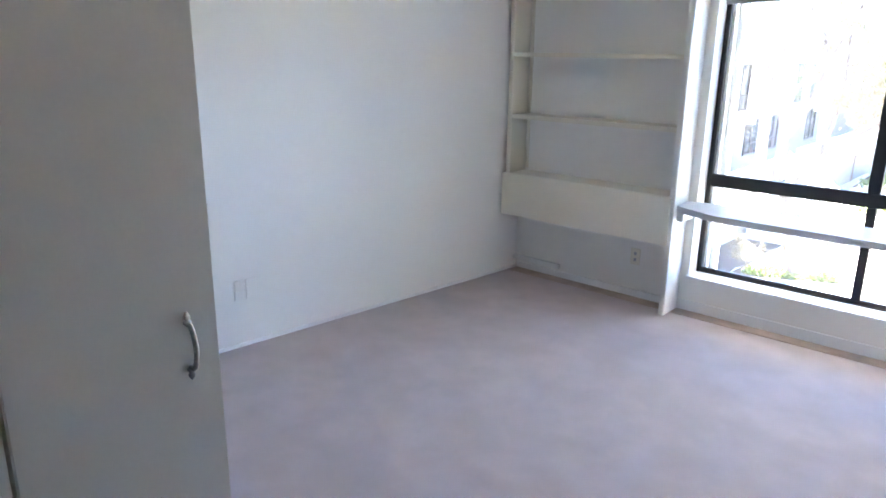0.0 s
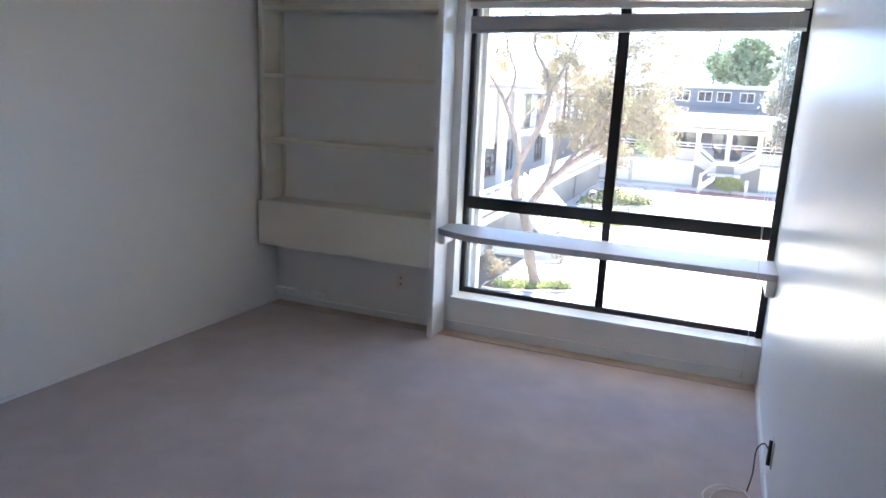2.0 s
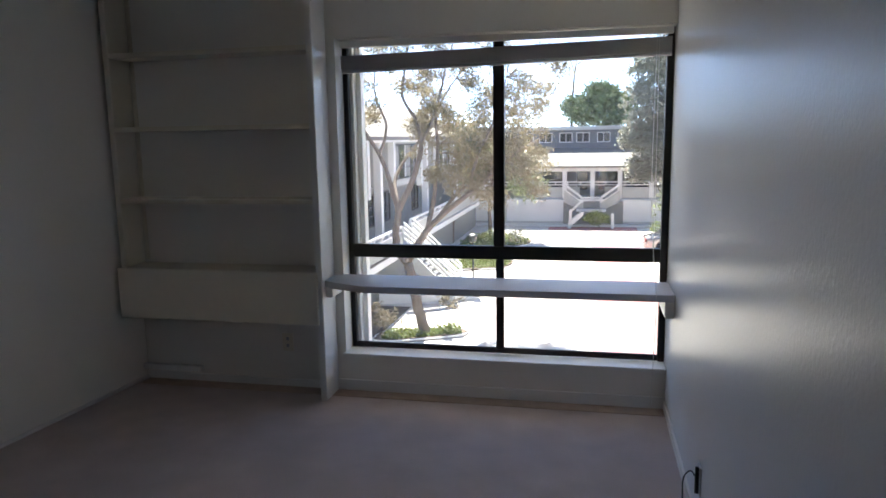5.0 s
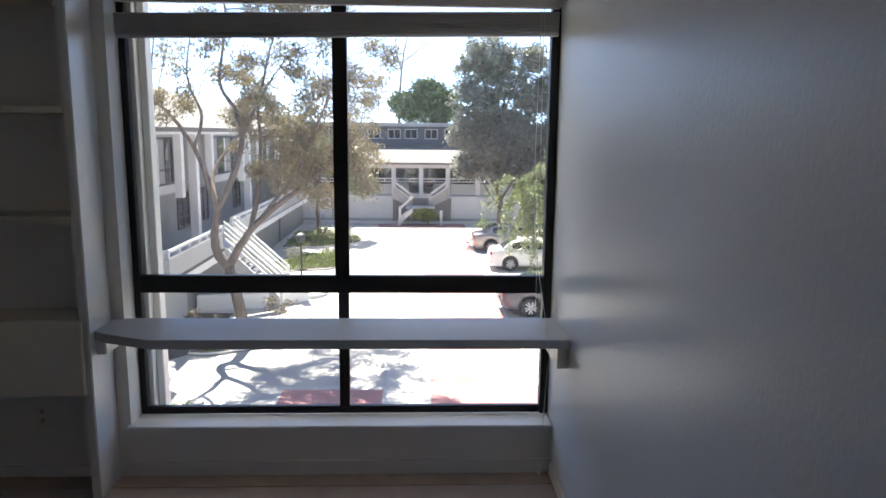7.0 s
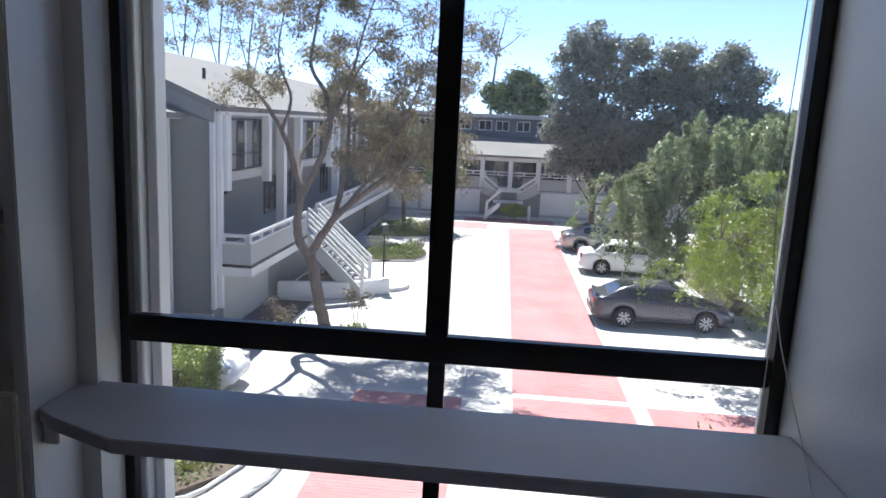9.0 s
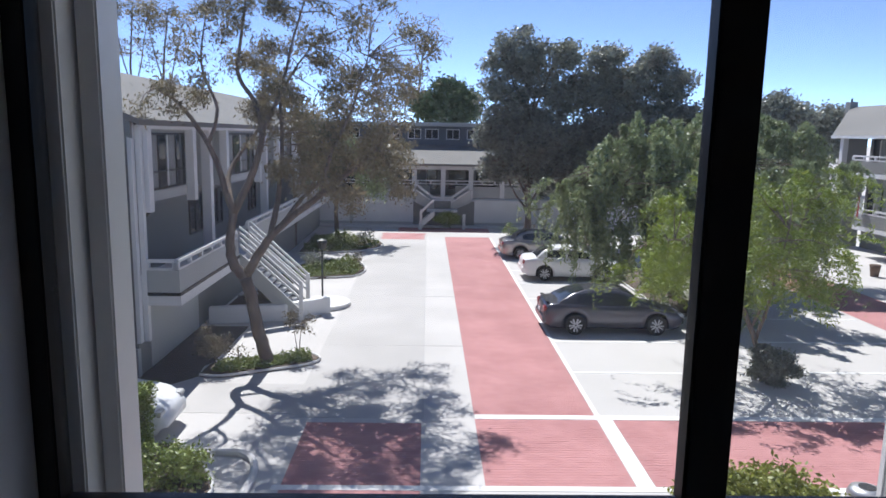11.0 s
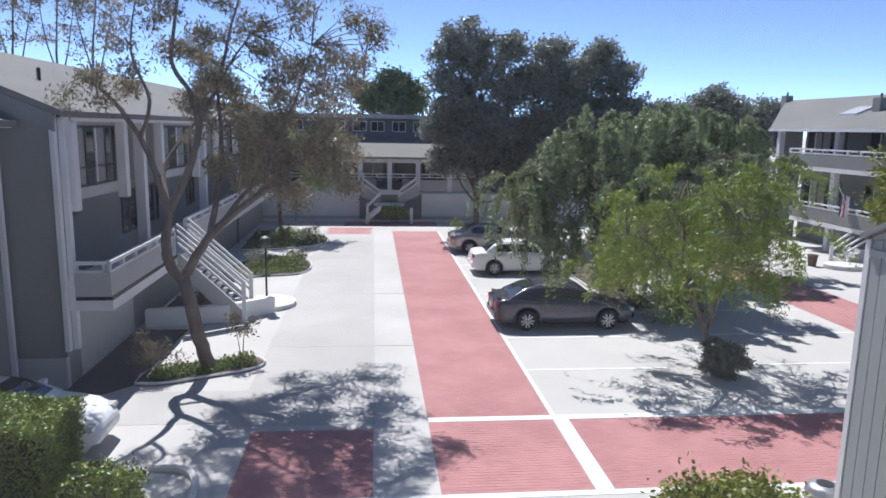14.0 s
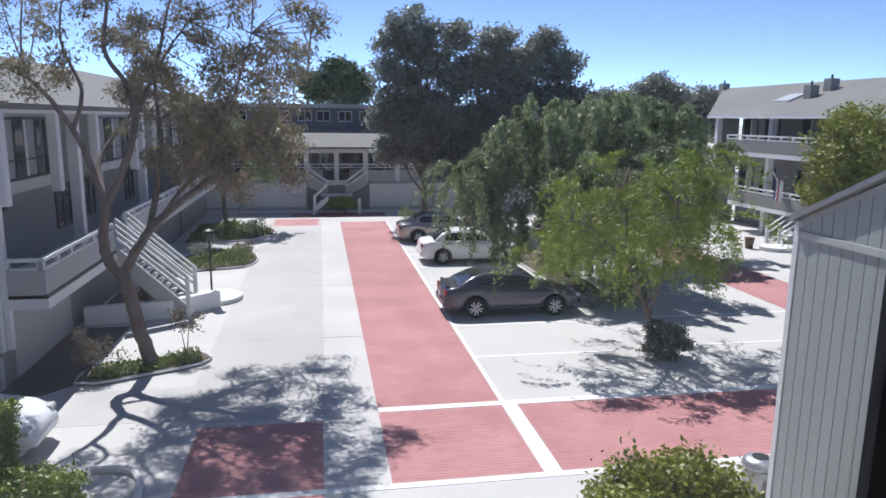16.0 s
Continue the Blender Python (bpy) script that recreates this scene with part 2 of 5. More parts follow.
def tube(bm, pts, r0, r1=None, sides=8, cap=True):
    """A tapered tube along points."""
    r1 = r0 if r1 is None else r1
    pts = [Vector(p) for p in pts]
    rings = []
    n = len(pts)
    for i, p in enumerate(pts):
        d = (pts[min(i + 1, n - 1)] - pts[max(i - 1, 0)])
        d = d.normalized() if d.length > 1e-6 else Vector((0, 0, 1))
        u = d.cross(Vector((0.3, 0.9, 0.17))).normalized()
        v = d.cross(u)
        r = r0 + (r1 - r0) * i / max(1, n - 1)
        rings.append([bm.verts.new(p + (u * math.cos(a) + v * math.sin(a)) * r) for a in (2 * math.pi * k / sides for k in range(sides))])
    for a, b in zip(rings, rings[1:]):
        for k in range(sides):
            bm.faces.new((a[k], a[(k + 1) % sides], b[(k + 1) % sides], b[k]))
    if cap:
        bm.faces.new(rings[0][::-1])
        bm.faces.new(rings[-1])
    return bm


def lathe(bm, profile, at, sides=20, axis="z"):
    """Revolve (radius, height) pairs round an axis through at."""
    rings = []
    for r, h in profile:
        ring = []
        for k in range(sides):
            a = 2 * math.pi * k / sides
            c, s = r * math.cos(a), r * math.sin(a)
            o = {"z": (c, s, h), "y": (c, h, s), "x": (h, c, s)}[axis]
            ring.append(bm.verts.new(Vector(at) + Vector(o)))
        rings.append(ring)
    for a, b in zip(rings, rings[1:]):
        for k in range(sides):
            bm.faces.new((a[k], a[(k + 1) % sides], b[(k + 1) % sides], b[k]))
    bm.faces.new(rings[0][::-1])
    bm.faces.new(rings[-1])
    return bm


def smooth_path(pts, per=6):
    """A Catmull-Rom path through the points."""
    p = [Vector(q) for q in pts]
    p = [p[0] * 2 - p[1]] + p + [p[-1] * 2 - p[-2]]
    out = []
    for i in range(1, len(p) - 2):
        for k in range(per):
            t = k / per
            out.append(0.5 * ((2 * p[i]) + (p[i + 1] - p[i - 1]) * t + (2 * p[i - 1] - 5 * p[i] + 4 * p[i + 1] - p[i + 2]) * t * t
                              + (3 * p[i] - p[i - 1] - 3 * p[i + 1] + p[i + 2]) * t ** 3))
    out.append(p[-2])
    return out

# ---- the room ----
G = -4.6      # the court's level below the room's floor
CEIL = 2.53
EW = -0.03     # inner face of the east wall
WX0, WX1, WZ0, WZ1 = -1.927, EW - 0.002, 0.243, 2.115   # the window's opening
WY = -0.15    # inner face of the window wall

tagged(bpart("floor", (-3.75, 0.0, -6.2, WY, -0.15, 0.0), M_CARPET, bevel=0), "worn beige-grey cut-pile carpet, faintly stained", "floor", kind="structure")
tagged(bpart("ceiling", (-3.75, 0.12, -6.2, 0.12, CEIL, CEIL + 0.12), M_CEIL, bevel=0), "plain white painted ceiling", "ceiling", kind="structure")
tagged(bpart("wall_east", (EW, 0.12, -6.2, 0.12, -0.15, CEIL), M_GLOSS, bevel=0), "white semi-gloss painted wall with roller texture", "wall", kind="structure")
tagged(part("wall_west", prism([(-3.32, WY), (-3.64, -3.85), (-3.75, -3.85), (-3.75, WY)], "z", -0.15, CEIL), M_WALL), "plain white painted wall", "wall", kind="structure")
tagged(part("wall_north", boxes((-3.75, WX0, WY, 0.12, -0.15, CEIL), (WX1, EW, 0.012, 0.12, -0.15, CEIL),
                                (WX0, WX1, WY, 0.12, -0.15, WZ0 - 0.02), (WX0, WX1, WY, 0.12, WZ1, CEIL)), M_WALL),
       "white painted wall round the window", "wall", kind="structure")
tagged(bpart("wall_south", (-3.75, 0.12, -6.32, -6.2, -0.15, CEIL), M_WALL, bevel=0), "plain white painted wall", "wall", kind="structure")
# the closet block that narrows the entry
CX = -1.32
tagged(part("wall_closet", boxes((-3.75, CX - 0.034, -3.96, -3.853, 0.0, CEIL), 
                                 (-3.75, -3.65, -6.2, -3.96, 0.0, CEIL)), M_WALL),
       "white painted closet return wall", "wall", kind="structure")
tagged(part("baseboard", boxes((-1.98, EW, WY - 0.012, WY, 0, 0.07), (EW - 0.010, EW, -6.2, WY - 0.012, 0, 0.05),
                               (-3.30, -2.02, WY - 0.010, WY, 0, 0.05)), M_TRIM), "low white painted baseboard", "baseboard", kind="structure")
tagged(part("baseboard_west", prism([(-3.320, WY), (-3.640, -3.85), (-3.632, -3.85), (-3.312, WY)], "z", 0, 0.02), M_TRIM),
       "low white painted baseboard", "baseboard", kind="structure")
# warm shade at the foot of the window wall, laid in as a tan strip
tagged(bpart("carpet_edge", (-3.29, EW - 0.012, WY - 0.115, WY - 0.013, -0.01, 0.004), M_EDGE, bevel=0), "tan strip of carpet along the window wall, shade put into its colour", "carpet edge", kind="structure")
tagged(bpart("window_sill", (WX0 - 0.012, WX1, WY - 0.03, -0.031, WZ0 - 0.02, WZ0), M_TRIM, bevel=0.004), "white painted window sill board", "sill", kind="structure")

# bifold closet doors beside the entry
for i in range(4):
    y1 = -3.851 - i * 0.362
    d = thing("closet_door", "tall flat off-white closet door panel, closed", "door", (CX, y1, 0), group="closet door panels")
    bpart("leaf", (CX - 0.032, CX, y1 - 0.356, y1, 0.012, CEIL - 0.012), M_DOOR, d, bevel=0.003)
    if i % 2 == 0:
        h = bmesh.new()
        zc, yc = 1.13, y1 - 0.06
        tube(h, smooth_path([(CX + 0.002, yc, zc - 0.042), (CX + 0.019, yc, zc - 0.036), (CX + 0.029, yc, zc), (CX + 0.019, yc, zc + 0.036), (CX + 0.002, yc, zc + 0.042)], 5), 0.0048, sides=8)
        hd = part("pull_handle", h, M_METAL, d, "aged nickel bow handle with turned ends", smooth=True)
        for s in (-1, 1):
            f = bmesh.new()
            lathe(f, [(0.003, -0.003), (0.0075, -0.001), (0.0075, 0.003), (0.004, 0.006), (0.0065, 0.010), (0.0055, 0.015), (0.0015, 0.021)], (CX + 0.0045, yc, zc + s * 0.044), 10)
            if s < 0:
                for v in f.verts:
                    v.co.z = 2 * (zc + s * 0.044) - v.co.z
            part("finial", f, M_METAL, hd, smooth=True)

# ---- the window ----
win = tagged(new("window_1"), "dark bronze aluminium sliding window with four panes", "window", kind="structure")
fr = part("window_frame", boxes((WX0, WX0 + 0.03, -0.030, 0.010, WZ0, WZ1), (WX1 - 0.038, WX1, -0.045, 0.010, WZ0, WZ1),
                                (WX0 + 0.03, WX1 - 0.038, -0.030, 0.010, WZ0, WZ0 + 0.03), (WX0 + 0.03, WX1 - 0.038, -0.030, 0.010, WZ1 - 0.03, WZ1), bevel=0.003), M_FRAME, win)
MX = -0.985
part("mid_rail", boxes((WX0 + 0.03, WX1 - 0.038, -0.033, 0.004, 0.822, 0.902), bevel=0.004), M_FRAME, win)
part("mullion", boxes((MX - 0.036, MX + 0.028, -0.036, 0.002, 0.902, WZ1 - 0.03), bevel=0.004), M_FRAME, win)
part("mullion", boxes((MX - 0.024, MX + 0.024, -0.030, 0.002, WZ0 + 0.03, 0.822), bevel=0.004), M_FRAME, win)
part("track", boxes((WX0 + 0.03, WX1 - 0.038, -0.030, -0.022, WZ0 + 0.03, WZ0 + 0.036)), M_FRAME, win)
for x0, x1 in ((WX0 + 0.03, MX - 0.024), (MX + 0.024, WX1 - 0.038)):
    for z0, z1 in ((WZ0 + 0.03, 0.822), (0.902, WZ1 - 0.03)):
        b = bmesh.new()
        b.faces.new([b.verts.new(p) for p in ((x0, -0.012, z0), (x1, -0.012, z0), (x1, -0.012, z1), (x0, -0.012, z1))])
        part("pane", b, M_GLASS, win).visible_shadow = False
# outer jambs of the recessed window
tagged(part("window_reveal", boxes((WX0 + 0.001, WX0 + 0.048, 0.012, 0.085, WZ0, WZ1), (WX0 + 0.052, WX0 + 0.082, 0.055, 0.125, WZ0 - 0.1, WZ1 + 0.1), (WX0 - 0.1, WX0 + 0.052, 0.088, 0.125, WZ0 - 0.1, WZ1 + 0.1),
                                   bevel=0.003), M_TRIM), "white painted outer window jamb", "window trim", kind="structure")

# raised blind
bl = thing("venetian_blind", "grey venetian blind pulled up, hanging slightly askew", "window blind", (-0.99, -0.08, 2.06))
bpart("headrail", (WX0 + 0.012, WX1 - 0.012, -0.105, -0.065, 2.072, 2.108), M_TRIM, bl)
for i in range(13):
    b = bmesh.new()
    k = i * 0.0062
    lo, hi = 1.945 + k, 1.978 + k
    vs = [b.verts.new(p) for p in ((WX0 + 0.02, -0.110, lo), (WX1 - 0.02, -0.110, hi), (WX1 - 0.02, -0.060, hi), (WX0 + 0.02, -0.060, lo),
                                   (WX0 + 0.02, -0.110, lo + 0.0035), (WX1 - 0.02, -0.110, hi + 0.0035), (WX1 - 0.02, -0.060, hi + 0.0035), (WX0 + 0.02, -0.060, lo + 0.0035))]
    for f in ((0, 1, 2, 3), (4, 5, 6, 7), (0, 1, 5, 4), (1, 2, 6, 5), (2, 3, 7, 6), (3, 0, 4, 7)):
        b.faces.new([vs[q] for q in f])
    part("slat", b, M_BLIND, bl)
b = bmesh.new()
tube(b, [(WX0 + 0.02, -0.085, 1.936), (WX1 - 0.02, -0.085, 1.969)], 0.012, sides=8)
part("bottom_rail", b, M_BLIND, bl)
b = bmesh.new()
tube(b, smooth_path([(-0.13, -0.112, 2.075), (-0.135, -0.118, 1.2), (-0.128, -0.49, 0.735), (-0.128, -0.492, 0.60), (-0.13, -0.40, 0.16)], 6), 0.0016, sides=5)
part("cord", b, M_CORD, bl)
b = bmesh.new()
tube(b, [(-0.118, -0.112, 2.075), (-0.115, -0.116, 1.25), (-0.117, -0.118, 0.76)], 0.0014, sides=5)
part("cord", b, M_CORD, bl)
b = bmesh.new()
lathe(b, [(0.002, 0.045), (0.004, 0.03), (0.008, 0.0), (0.007, -0.004)], (-0.13, -0.40, 0.125), 10)
part("tassel", b, M_PLASTIC, bl, "ivory plastic cord tassel", smooth=True)

# desk board across the window
dk = thing("window_desk", "grey laminate board across the window with a clipped corner", "desk", (-0.99, -0.3, 0.73))
part("board", prism([(-1.978, -0.125), (-1.978, -0.33), (-1.915, -0.372), (-1.71, -0.462), (EW - 0.002, -0.462), (EW - 0.002, -0.125)], "z", 0.692, 0.73, 0.003), M_LAMINATE, dk)
bpart("cleat", (EW - 0.050, EW - 0.002, -0.455, -0.16, 0.605, 0.692), M_TRIM, dk)
bpart("cleat", (-1.978, -1.935, -0.32, -0.16, 0.625, 0.692), M_TRIM, dk)

# built-in bookcase
bc = thing("bookcase", "built-in cream-painted wooden bookcase, empty", "bookcase", (-2.64, -0.26, 0))
bpart("side_panel", (-2.018, -1.98, -0.362, WY - 0.002, 0.0, CEIL - 0.003), M_TRIM, bc)
bpart("side_panel", (-3.305, -3.268, -0.350, WY - 0.002, 0.47, CEIL - 0.003), M_SHELF, bc)
bpart("fascia", (-3.312, -2.004, -0.382, -0.363, 0.47, 0.783), M_SHELF, bc)
bpart("bottom_shelf", (-3.268, -2.018, -0.362, WY - 0.002, 0.755, 0.783), M_SHELF, bc)
bpart("underside", (-3.268, -2.018, -0.362, WY - 0.002, 0.47, 0.49), M_SHELF, bc)
for z in (1.205, 1.635, 2.065):
    bpart("shelf", (-3.268, -2.018, -0.352, WY - 0.002, z - 0.028, z), M_SHELF, bc)
for x in (-3.25, -2.04):
    bpart("shelf_strip", (x - 0.012, x + 0.012, WY - 0.010, WY - 0.004, 0.80, CEIL - 0.02), M_SHELF, bc, bevel=0)
bpart("heater_cover", (-3.32, -2.9, WY - 0.05, WY - 0.011, 0.075, 0.11), M_TRIM, bc)


def outlet(at, normal, label, slots=True, plate=None):
    """A small wall plate with its sockets; normal is +x, -x or -y."""
    o = thing("wall_outlet", label, "wall outlet", at)
    x, y, z = at
    def slab(u0, u1, w0, w1, d0, d1):
        if normal == "-y":
            return (x + u0, x + u1, y - d1, y - d0, z + w0, z + w1)
        s = 1 if normal == "+x" else -1
        a, b2 = sorted((x + s * d0, x + s * d1))
        return (a, b2, y + u0, y + u1, z + w0, z + w1)
    bpart("plate", slab(-0.036, 0.036, -0.058, 0.058, 0.0, 0.006), plate or M_PLASTIC, o, bevel=0.002)
    if slots:
        for w in (-0.022, 0.022):
            bpart("socket", slab(-0.009, 0.009, w - 0.011, w + 0.011, 0.006, 0.008), M_GREYMETAL, o, bevel=0.001)
    return o


outlet((-2.31, WY - 0.0005, 0.29), "-y", "painted-over wall outlet under the bookcase", plate=M_SHELF)
outlet((-3.520, -2.49, 0.34), "+x", "white painted-over outlet plate on the wall", slots=False, plate=M_WALL)
outlet((-3.514, -2.42, 0.34), "+x", "white painted-over outlet plate on the wall", slots=False, plate=M_WALL)
outlet((EW - 0.0005, -1.42, 0.22), "-x", "phone jack plate on the wall beside the loose cord", slots=False)
cb = thing("phone_cord", "loose white cord coiled on the carpet by the jack", "cord", (-0.15, -1.35, 0))
b = bmesh.new()
tube(b, smooth_path([(-0.10, -1.39, 0.006), (-0.15, -1.41, 0.006), (-0.2, -1.42, 0.006),
                     (-0.24, -1.52, 0.006), (-0.16, -1.58, 0.006), (-0.08, -1.50, 0.010), (-0.12, -1.40, 0.012), (-0.22, -1.40, 0.010), (-0.27, -1.5, 0.006),
                     (-0.2, -1.62, 0.006), (-0.1, -1.62, 0.006), (-0.06, -1.52, 0.006)], 8), 0.0035, sides=6)
part("cable", b, M_CORD, cb, smooth=True)
b = bmesh.new()
tube(b, smooth_path([(EW - 0.014, -1.42, 0.225), (-0.065, -1.405, 0.245), (-0.088, -1.39, 0.20), (-0.088, -1.385, 0.09), (-0.10, -1.39, 0.006)], 7), 0.003, sides=6)
part("lead", b, M_POLE, cb, "dark grey lead from the jack", smooth=True)
b = bmesh.new()
tube(b, [(EW - 0.011, -1.42, 0.27), (EW - 0.013, -1.435, 0.17)], 0.009, sides=8)
part("plug", b, M_POLE, cb, "slim dark plug", smooth=True)

# the shell of our own building, below and above the room
tagged(part("facade_own", boxes((-9.0, -1.945, 0.125, 0.30, G, -0.16), (-1.945, 5.14, 0.125, 0.30, G, -0.2), (-9.0, -3.76, 0.125, 0.3, -0.16, 3.0), (0.125, 5.14, 0.125, 0.3, -0.2, 3.0)), M_STUCCO2),
       "grey sided outer wall", "facade", kind="structure")
# eave added out of view, its depth set to block direct sun at the sill
tagged(part("eave_own", boxes((-9.0, 5.1, 0.13, 2.0, 2.75, 2.95), (-9.0, 5.1, -6.4, 0.13, 2.86, 3.0)), M_WHITE), "unseen roof eave, made deep enough to keep sun off the window", "eave", kind="structure")

# ---- the court outside ----
tagged(bpart("ground", (-700, 700, 0.30, 1400, G - 0.3, G), M_CONC, bevel=0), "pale concrete parking court", "ground", kind="structure")
tagged(bpart("road_lane", (-4.3, -1.42, 13.2, 41.0, G - 0.1, G + 0.004), M_CONC2, bevel=0), "smooth grey concrete driveway lane", "road", kind="structure")
tagged(bpart("road_apron", (-8.3, -4.3, 13.4, 15.2, G - 0.1, G + 0.0045), M_CONC2, bevel=0), "grey concrete driveway apron", "road", kind="structure")
# dark asphalt; outline follows the building's shadow edge and its tone deepens that shade
tagged(part("road_ramp", prism([(-9.4, 15.0), (-7.45, 15.1), (-6.98, 15.7), (-6.9, 20.2), (-8.4, 20.2), (-8.4, 15.5), (-9.4, 15.4)], "z", G - 0.05, G + 0.0075), M_ASPHALT), "dark asphalt garage ramp, building shade put into its colour and outline", "road", kind="structure")
jo = bmesh.new()
for y in (18.4, 24.6):
    box(jo, -4.3, -0.31, y, y + 0.02, G - 0.02, G + 0.0062)
box(jo, -1.43, -1.40, 13.2, 41, G - 0.02, G + 0.0065)
tagged(part("concrete_joints", jo, M_JOINT), "dark tooled joints in the concrete", "joint", kind="structure")
lines = bmesh.new()
for x0, x1, y0, y1 in ((-0.28, 14.0, 13.2, 13.42), (2.36, 2.68, 10.3, 13.19), (-4.0, 9.6, 10.12, 10.29)):
    box(lines, x0, x1, y0, y1, G - 0.02, G + 0.008)
for y in (16.2, 18.95, 21.7, 24.45, 27.2, 29.95, 32.7):
    box(lines, 2.42, 6.2, y, y + 0.1, G - 0.02, G + 0.006)
    box(lines, 8.6, 13.4, y + 0.15, y + 0.25, G - 0.02, G + 0.006)
box(lines, 2.36, 2.46, 13.43, 40.0, G - 0.02, G + 0.005)
tagged(part("road_markings", lines, M_PAINT), "white painted parking lines and concrete bands", "road marking", kind="structure")

PAVE = [("brick_strip", -0.30, 2.35, 13.43, 40.2), ("brick_crossing", -0.30, 2.35, 10.3, 13.19), ("brick_crossing_east", 2.70, 13.5, 10.3, 13.19),
        ("brick_patch", -3.85, -1.44, 6.2, 12.95), ("brick_far_cross", -4.1, -1.44, 39.0, 41.6), ("brick_far_apron", -3.2, 2.6, 42.2, 44.2), ("brick_strip_east", 13.6, 16.2, 13.43, 44.0)]
PAVED = []
for nm, x0, x1, y0, y1 in PAVE:
    ob = tagged(bpart(nm, (x0, x1, y0, y1, G - 0.05, G + 0.003), M_MORTAR, bevel=0), "red brick paving in running bond", "brick paving", kind="structure")
    PAVED.append((ob, x0, x1, y0, y1))

# ---- buildings ----
def window_unit(parent, axis, at, w, h, panes=2, curtain=False, sash=True, face=1, framemat=None):
    """A window in a wall: axis is the wall's normal, at its lower corner; face +1 or -1."""
    fm = framemat or M_FRAME
    x, y, z = at
    def sl(u0, u1, w0, w1, d0, d1):
        d0, d1 = sorted((face * d0, face * d1))
        if axis == "x":
            return (x + d0, x + d1, y + u0, y + u1, z + w0, z + w1)
        return (x + u0, x + u1, y + d0, y + d1, z + w0, z + w1)
    t = 0.06
    wf = part("window", boxes(sl(0, w, 0, t, 0.0, 0.05), sl(0, w, h - t, h, 0.0, 0.05), sl(0, t, t, h - t, 0.0, 0.05), sl(w - t, w, t, h - t, 0.0, 0.05)), fm, parent, "dark framed window")
    pw = (w - t) / panes
    for i in range(panes):
        part("pane", boxes(sl(t / 2 + i * pw, t / 2 + (i + 1) * pw, t / 2, h - t / 2, -0.01, 0.015)), M_CURTAIN if curtain and i % 2 == 0 else M_WINDARK, wf)
        if i:
            part("bar", boxes(sl(t / 2 + i * pw - 0.025, t / 2 + i * pw + 0.025, t, h - t, 0.016, 0.045)), M_WHITE if curtain and i == panes // 2 else fm, wf)
    if sash:
        part("bar", boxes(sl(t, w - t, h * 0.30, h * 0.30 + 0.05, 0.017, 0.04)), fm, wf)
    return wf


def rail_run(parent, p0, p1, z0, z1, name="railing", posts=6):
    """A white top rail on short posts from p0 to p1 (plan), over a parapet."""
    b = bmesh.new()
    d = Vector((p1[0] - p0[0], p1[1] - p0[1]))
    n = Vector((-d.y, d.x)).normalized() * 0.05
    def bar(a, c, za, zc, th):
        q = [Vector((a[0], a[1])) + n, Vector((a[0], a[1])) - n, Vector((c[0], c[1])) - n, Vector((c[0], c[1])) + n]
        lo = [b.verts.new((*v, zz)) for v, zz in zip(q, (za, za, zc, zc))]
        hi = [b.verts.new((*v, zz + th)) for v, zz in zip(q, (za, za, zc, zc))]
        b.faces.new(lo)
        b.faces.new(hi)
        for i in range(4):
            b.faces.new((lo[i], lo[(i + 1) % 4], hi[(i + 1) % 4], hi[i]))
    bar(p0, p1, z0 - 0.08, z1 - 0.08, 0.08)
    bar(p0, p1, z0 - 0.27, z1 - 0.27, 0.06)
    for i in range(posts + 1):
        t = i / posts
        c = (p0[0] + d.x * t, p0[1] + d.y * t)
        e = d.normalized() * 0.05
        bar((c[0] - e.x, c[1] - e.y), (c[0] + e.x, c[1] + e.y), z0 + (z1 - z0) * t - 0.25, z0 + (z1 - z0) * t - 0.25, 0.18)
    return part(name, b, M_WHITE, parent, "white painted railing")


def roof_slab(parent, poly, th=0.14, label=""):
    """A roof plane from its corners, thickened downwards."""
    b = bmesh.new()
    hi = [b.verts.new(p) for p in poly]
    lo = [b.verts.new((p[0], p[1], p[2] - th)) for p in poly]
    b.faces.new(hi)
    b.faces.new(lo[::-1])
    k = len(poly)
    for i in range(k):
        b.faces.new((hi[i], hi[(i + 1) % k], lo[(i + 1) % k], lo[i]))
    return part("roof", b, M_ROOF, parent, label or "grey shingle roof")


# west apartment building, along the driveway
wb = thing("apartment_building", "grey two-storey apartment building over a garage, white trim and stair", "building", (-12, 24, G))
FX = -8.35
part("wall", boxes((-16, FX - 0.9, 15.65, 44.4, -2.75, 1.45)), M_STUCCO, wb, "grey-green siding, recessed behind the bays")
part("wall", boxes((-16, FX, 15.5, 15.64, G + 0.75, 1.72)), M_STUCCO, wb, "grey-green end wall")
part("wall", boxes((-16, FX - 0.05, 15.66, 44.4, G, -2.81)), M_STUCCO, wb, "grey garage level wall")
part("plinth", boxes((-16, FX - 0.02, 15.48, 15.655, G, G + 0.74)), M_STUCCO2, wb)
bpart("corner_trim", (FX, FX + 0.10, 15.42, 15.60, G + 0.9, 1.62), M_WHITE, wb)
bpart("corner_trim", (FX + 0.10, FX + 0.22, 15.62, 15.78, G + 0.9, 1.50), M_WHITE, wb)
